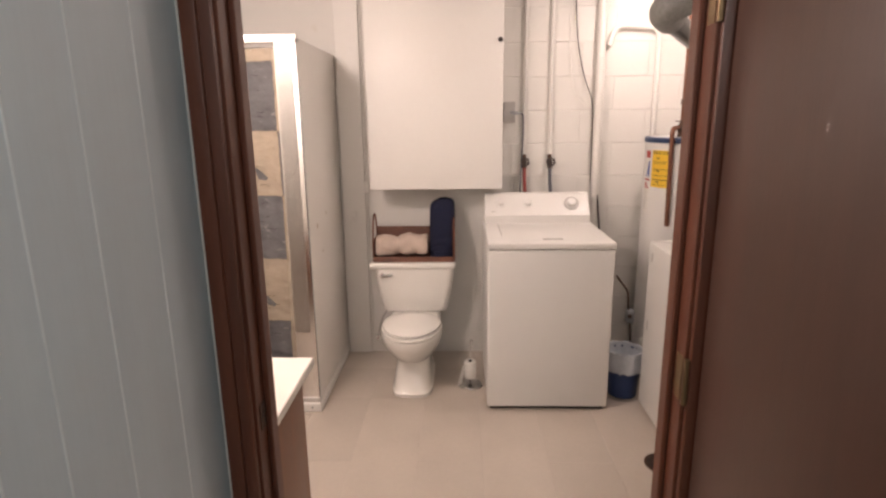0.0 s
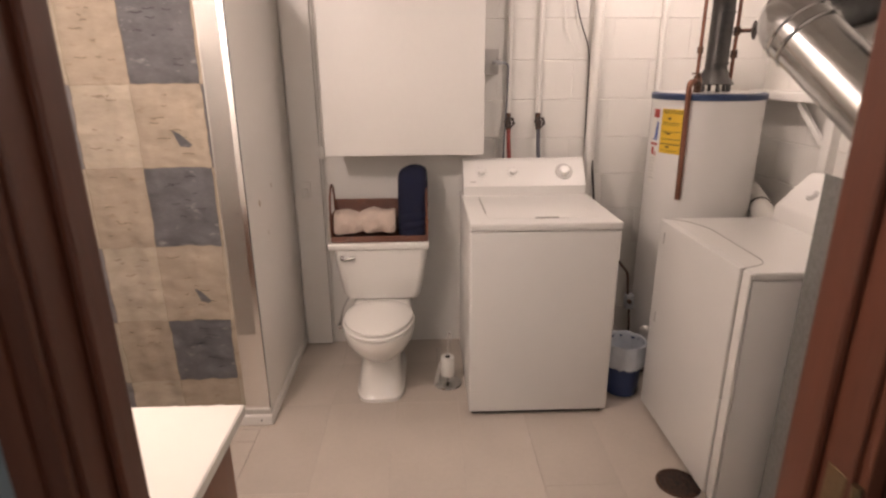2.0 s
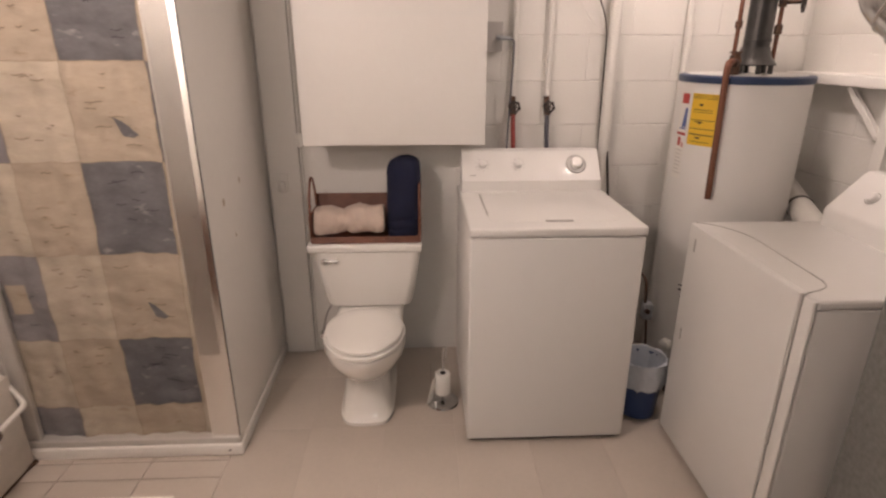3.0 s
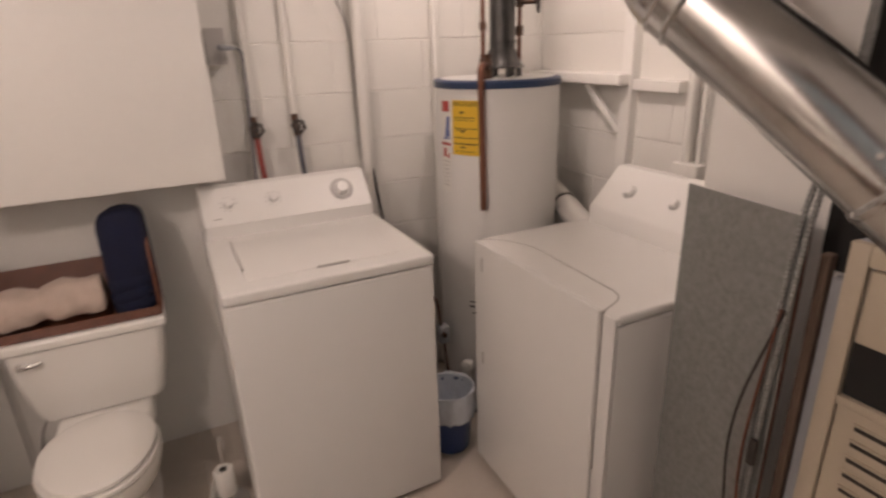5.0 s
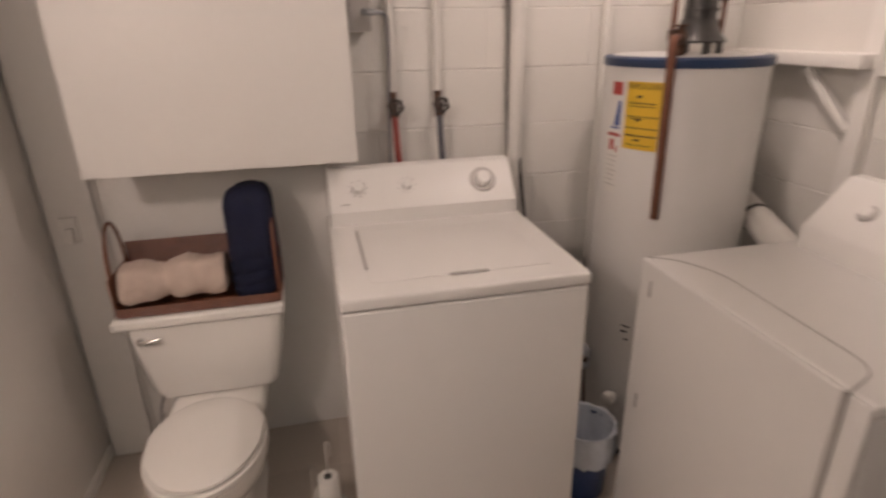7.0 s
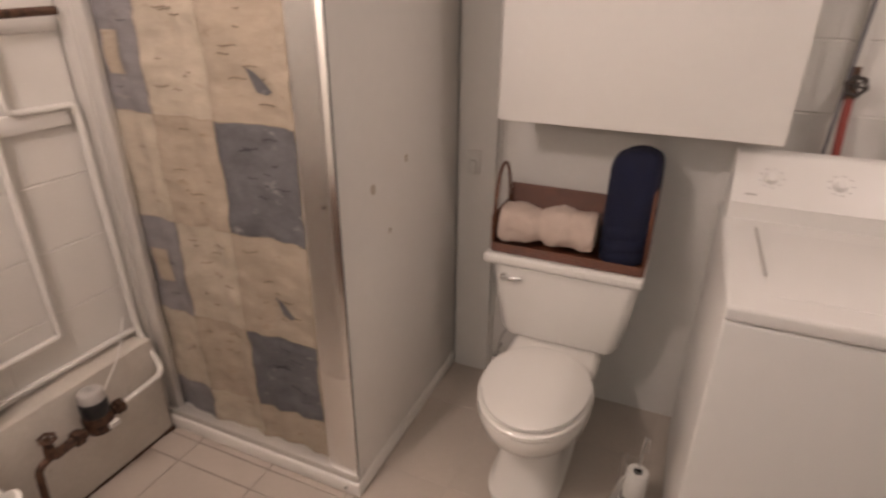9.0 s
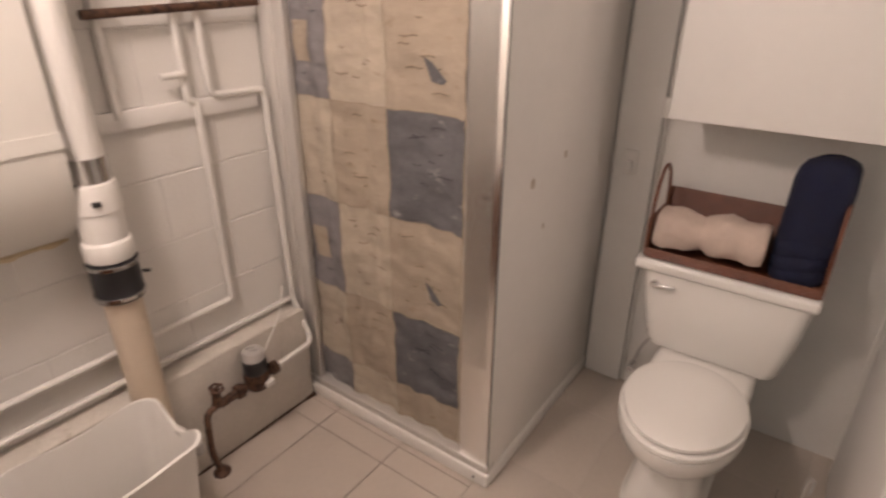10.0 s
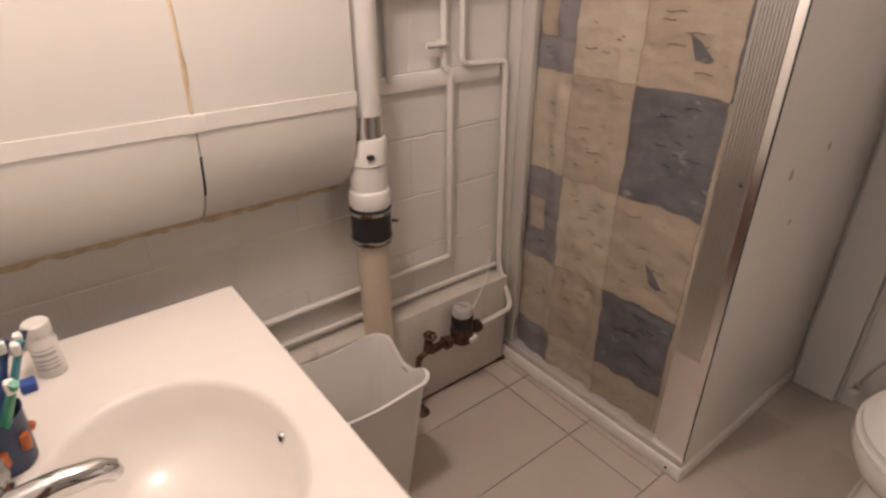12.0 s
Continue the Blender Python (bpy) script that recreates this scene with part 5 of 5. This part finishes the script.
# ---- tank, pipes and meter on the west wall ----
def wall_tank():
    t = thing("wall_tank", (0.25, 2.7, 0.94), "white painted metal casing with rounded bottom on the wall", "casing")
    xf = 0.33
    prof = [(X0 + 0.004, 0.935), (0.185, 0.93), (0.232, 0.952), (0.277, 0.998), (0.309, 1.06), (0.325, 1.13), (xf, 1.2), (xf, 2.3), (X0 + 0.004, 2.3)]
    for ya, yb in ((2.326, 2.860), (2.864, 3.262)):
        bm = B()
        rings(bm, [[Vector((x, y, z)) for x, z in prof] for y in (ya, yb)])
        part("panel", bm, TANK, t)
    bm = B()
    band = [(0.333, 1.19), (0.333, 1.226), (0.329, 1.226), (0.3285, 1.19)]
    rings(bm, [[Vector((x, y, z)) for x, z in band] for y in (2.327, 3.265)])
    part("band", bm, TAPE, t, "painted seam strip")
    bm = B()
    rnd = random.Random(8)
    pts = [(0.3295, 2.862 + rnd.uniform(-0.002, 0.002), 2.29 - 0.03 * k) for k in range(37)]
    tube(bm, pts, [0.004 + rnd.uniform(-0.001, 0.002) for _ in pts], 7)
    part("seam_foam", bm, FOAM, t, "yellowed foam in the seam")
    bm = B()
    pts = [(0.172 + rnd.uniform(-0.004, 0.004), 2.33 + k * 0.0186, 0.926 + rnd.uniform(-0.005, 0.004)) for k in range(51)]
    tube(bm, pts, [0.013 + rnd.uniform(-0.004, 0.005) for _ in pts], 8)
    part("bottom_foam", bm, FOAM, t, "yellow foam bead along the wall")
    bm = B()
    box(bm, (0.330, 2.838, 1.186), (0.3345, 2.886, 1.228), 0.002, 2)
    part("patch", bm, TAPE, t)
    bm = B()
    tube(bm, [(0.3245, 2.862, 1.13), (0.308, 2.862, 1.06), (0.296, 2.862, 1.03)], 0.003, 6)
    part("seam_gap", bm, BLACK, t, "dark open gap in the seam")


wall_tank()


def stack_pipe():
    x, y = 0.272, 3.318
    s = thing("soil_pipe", (x, y, 0), "white plastic soil pipe with a black rubber coupling", "pipe")
    bm = B()
    tube(bm, [(x, y, 1.150), (x, y, H - 0.02)], 0.046, 28)
    part("upper_pipe", bm, PVC, s)
    bm = B()
    lathe(bm, (x, y, 0), [(0.046, 1.089), (0.049, 1.09), (0.049, 1.149), (0.046, 1.15)], 28)
    part("metal_sleeve", bm, GALV, s, "stainless steel sleeve")
    bm = B()
    lathe(bm, (x, y, 0), [(0.040, 0.878), (0.058, 0.88), (0.061, 0.888), (0.061, 0.926), (0.058, 0.933), (0.054, 0.936), (0.054, 1.010), (0.058, 1.013), (0.058, 1.072), (0.054, 1.086), (0.045, 1.089)], 32)
    part("fitting", bm, PVC, s)
    bm = B()
    box(bm, (x + 0.045, y - 0.03, 1.036), (x + 0.062, y - 0.012, 1.049), 0.002, 1)
    part("mark", bm, INK, s)
    bm = B()
    lathe(bm, (x, y, 0), [(0.045, 0.762), (0.061, 0.765), (0.063, 0.777), (0.060, 0.783), (0.060, 0.857), (0.063, 0.863), (0.062, 0.875), (0.045, 0.8785)], 32)
    part("rubber_coupling", bm, RUBBER, s, "black rubber coupling")
    for z in (0.775, 0.866):
        bm = B()
        lathe(bm, (x, y, z), [(0.0625, -0.006), (0.0642, -0.005), (0.0642, 0.005), (0.0625, 0.006)], 32)
        part("hose_clamp", bm, GALV, s)
    bm = B()
    tube(bm, [(x + 0.02, y + 0.062, 0.82), (x + 0.035, y + 0.075, 0.82)], 0.006, 8)
    part("clamp_screw", bm, GALV, s)
    bm = B()
    tube(bm, [(x, y, 0.0), (x, y, 0.766)], 0.048, 28)
    part("lower_pipe", bm, mat("cream_pvc", (0.66, 0.56, 0.44), 0.4), s, "yellowed plastic pipe")


stack_pipe()


def water_meter():
    x, y, z = 0.305, 3.655, 0.295
    m = thing("water_meter", (x, y, z), "tarnished brass water meter with a grey register", "water meter")
    bm = B()
    lathe(bm, (x, y, z), [(0.018, -0.048), (0.036, -0.044), (0.044, -0.02), (0.045, 0.010), (0.039, 0.021)], 28)
    part("body", bm, BRASS, m)
    bm = B()
    lathe(bm, (x, y, z), [(0.038, 0.02), (0.041, 0.024), (0.041, 0.070), (0.038, 0.074)], 28)
    part("black_ring", bm, RUBBER, m)
    bm = B()
    lathe(bm, (x, y, z), [(0.037, 0.074), (0.039, 0.076), (0.038, 0.100), (0.033, 0.107), (0.02, 0.109)], 28)
    part("register", bm, ENAMELGREY, m, "grey register cap")
    bm = B()
    for a in range(6):
        box(bm, (x - 0.02 + a * 0.006, y - 0.01 + (a % 3) * 0.007, z + 0.1087), (x - 0.016 + a * 0.006, y - 0.006 + (a % 3) * 0.007, z + 0.1102))
    part("dial_marks", bm, INK, m)
    bm = B()
    tube(bm, [(x, y - 0.05, z - 0.02), (x, y - 0.06, z - 0.02), (x, y - 0.062, z - 0.02), (x, y - 0.085, z - 0.02), (x, y - 0.087, z - 0.02), (x, y - 0.15, z - 0.025)], [0.018, 0.018, 0.026, 0.026, 0.016, 0.015], 8)
    part("inlet_union", bm, BRASS, m)
    bm = B()
    tube(bm, bend([(x, y - 0.148, z - 0.02), (x, y - 0.20, z - 0.03), (x + 0.01, y - 0.215, 0.12), (x + 0.0, y - 0.19, 0.0)], 0.04), 0.0115, 10)
    lathe(bm, (x + 0.0, y - 0.19, 0.0), [(0.03, 0.001), (0.03, 0.006), (0.02, 0.012), (0.012, 0.028)], 14)
    part("inlet_pipe", bm, BRASS, m, "dark corroded inlet pipe")
    bm = B()
    tube(bm, [(x, y - 0.155, z - 0.02), (x, y - 0.155, z + 0.04)], [0.02, 0.012], 10)
    part("stop_cock", bm, BRASS, m)
    bm = B()
    tube(bm, [(x, y + 0.05, z - 0.01), (x, y + 0.06, z - 0.01), (x, y + 0.062, z - 0.01), (x, y + 0.085, z - 0.01), (x, y + 0.088, z - 0.01)], [0.018, 0.018, 0.025, 0.025, 0.014], 8)
    part("outlet_union", bm, BRASS, m)
    handwheel(m, Vector((x + 0.01, y - 0.155, z + 0.05)), Vector((0.3, 0, 1)), 0.02, BRASS)
    bm = B()
    box(bm, (x + 0.035, y + 0.0, z - 0.03), (x + 0.054, y + 0.035, z - 0.01), 0.002, 1)
    part("tag", bm, PAPER, m)
    pipe_run("water_pipe", [(x, y + 0.086, z - 0.01), (x, 3.90, z + 0.0), (0.275, 3.925, 0.31), (0.20, 3.928, 0.44), (0.185, 3.928, 1.222), (0.185, 3.735, 1.225), (0.185, 3.731, H - 0.02)], 0.0105, PIPEPAINT, "white painted water pipe down the wall", radius=0.03)
    pipe_run("cable", [(x + 0.02, y + 0.03, z + 0.09), (x - 0.04, 3.80, 0.43), (0.182, 3.90, 0.50)], 0.0025, PIPEPAINT, "thin white meter wire", "cable", 0.05)
    pipe_run("water_pipe", [(0.184, 2.6, 0.545), (0.184, 3.688, 0.548), (0.184, 3.688, 1.215), (0.184, 3.662, 1.222), (0.184, 3.662, H - 0.02)], 0.011, PIPEPAINT, "white painted pipe with square bends", radius=0.02)
    pipe_run("water_pipe", [(0.183, 2.6, 0.452), (0.183, 3.94, 0.436)], 0.010, PIPEPAINT, "long white painted pipe low on the wall")
    pipe_run("pipe_stub", [(0.165, 3.655, 1.296), (0.20, 3.655, 1.296), (0.20, 3.585, 1.296)], 0.009, PIPEPAINT, "short painted pipe with a rusty end", radius=0.01)
    for yy in (3.46,):
        pipe_run("wall_pipe", [(0.18, yy, 1.20), (0.18, yy, H - 0.02)], 0.011, PIPEPAINT, "thin white painted pipe on the wall")


water_meter()


def west_ledge():
    bm = B()
    box(bm, (X0 - 0.001, 2.33, 0.0), (0.252, 3.933, 0.41), 0.006, 2)
    setting("ledge", bm, CEMENT, "stained cement footing along the block wall", "ledge")
    bm = B()
    box(bm, (X0 - 0.001, 3.34, 1.168), (0.182, 3.905, 1.220), 0.004, 2)
    setting("trim_rail", bm, BOARD, "white painted rail on the block wall", "trim")
    bm = B()
    tube(bm, [(0.205, 3.42, 1.458), (0.205, 3.93, 1.48)], 0.012, 10)
    tube(bm, [(X0, 3.5, 1.461), (0.205, 3.5, 1.461)], 0.006, 8)
    solid("grab_rail", bm, BRASS, "dark metal rail on the block wall", "rail")


west_ledge()


def grime_line():
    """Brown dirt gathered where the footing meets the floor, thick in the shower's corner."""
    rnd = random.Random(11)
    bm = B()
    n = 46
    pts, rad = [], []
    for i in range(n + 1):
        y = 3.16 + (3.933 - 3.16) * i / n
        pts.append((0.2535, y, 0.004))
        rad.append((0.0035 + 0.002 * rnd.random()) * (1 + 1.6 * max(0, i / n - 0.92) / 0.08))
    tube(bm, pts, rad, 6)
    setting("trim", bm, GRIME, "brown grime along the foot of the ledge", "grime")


grime_line()


# ---- pieces: concrete blocks and floor tiles ----
def block_mesh(w, h, d=0.010, bev=0.0036):
    """A block face with worn bed joints and nearly filled head joints."""
    bm = B()
    box(bm, (-w / 2, 0, -h / 2), (w / 2, d, h / 2))
    bed = [e for e in bm.edges if abs(e.verts[0].co.x - e.verts[1].co.x) > w / 2 and e.verts[0].co.y < d / 2]
    bmesh.ops.bevel(bm, geom=bed, offset=bev, segments=1, profile=0.5, affect="EDGES")
    head = [e for e in bm.edges if abs(e.verts[0].co.z - e.verts[1].co.z) > h / 2 and e.verts[0].co.y < d / 2 and e.verts[1].co.y < d / 2]
    bmesh.ops.bevel(bm, geom=head, offset=0.0012, segments=1, profile=0.5, affect="EDGES")
    me = bpy.data.meshes.new("block")
    bmesh.ops.recalc_face_normals(bm, faces=bm.faces)
    bm.to_mesh(me)
    bm.free()
    me.materials.append(WALL)
    return me


def block_wall(parent, a, b, place, turn, z_top, cut=None):
    """Courses of blocks on a wall from a to b along it."""
    meshes = {}
    z, row = 0.0, 0
    gap = 0.0003
    while z < z_top:
        h = min(0.2032, z_top - z)
        s = a - (0.2032 if row % 2 else 0.0)
        while s < b:
            s0, s1 = max(s, a), min(s + 0.4064, b)
            if s1 - s0 > 0.03 and not (cut and cut((s0 + s1) / 2, z + h / 2)):
                key = (round(s1 - s0, 3), round(h, 3))
                if key not in meshes:
                    meshes[key] = block_mesh(key[0] - gap, key[1] - gap)
                ob = new("block", meshes[key])
                ob.matrix_basis = place((s0 + s1) / 2, z + h / 2) @ pose(0, 0, 0, 0, 0, turn)
                ob.parent = parent
            s += 0.4064
        z += 0.2032
        row += 1


block_wall(wall_north, 2.0, X1, lambda s, z: pose(s, Y1 - 0.004, z), 0, H - 0.01)
block_wall(wall_west, Y0, 3.95, lambda s, z: pose(X0 + 0.004, s, z), 90, H - 0.01)
block_wall(wall_east, Y0, Y1 - 0.01, lambda s, z: pose(X1 - 0.004, s, z), -90, H - 0.01)


def tiles():
    meshes = {}
    def tile(x0, y0, x1, y1):
        gap = 0.0035 if x1 < 1.1 and y0 > 3.2 else 0.0005
        w, d = round(x1 - x0 - gap, 4), round(y1 - y0 - gap, 4)
        if (w, d) not in meshes:
            bm = B()
            box(bm, (-w / 2, -d / 2, -0.006), (w / 2, d / 2, 0.0), 0.0007, 1)
            me = bpy.data.meshes.new("tile")
            bmesh.ops.recalc_face_normals(bm, faces=bm.faces)
            bm.to_mesh(me)
            bm.free()
            me.materials.append(TILE)
            meshes[(w, d)] = me
        ob = new("tile", meshes[(w, d)])
        ob.matrix_basis = pose((x0 + x1) / 2, (y0 + y1) / 2, 0)
        ob.parent = floor
    # narrow strip beside the shower, then long tiles
    xs = [0.08, 0.40, 0.72, 1.028, 1.33, 1.645, 1.955, 2.265, 2.575, 2.885, 3.195, 3.505, 3.66]
    for i, (xa, xb) in enumerate(zip(xs, xs[1:])):
        off = 0.0 if i % 2 else 0.305
        ys = [-1.2]
        y = 3.82 if i < 3 else 4.10
        cuts = [y - 0.61 * k - off * (i > 2) for k in range(1, 9)]
        cuts = sorted(c for c in cuts if c > -1.2)
        ys += cuts + [y]
        ys += [c for c in (3.915, 4.50) if c > y + 0.05] + [Y1]
        ys = sorted(set(round(c, 3) for c in ys))
        for ya, yb in zip(ys, ys[1:]):
            if yb - ya > 0.03:
                tile(xa, ya, xb, yb)


tiles()
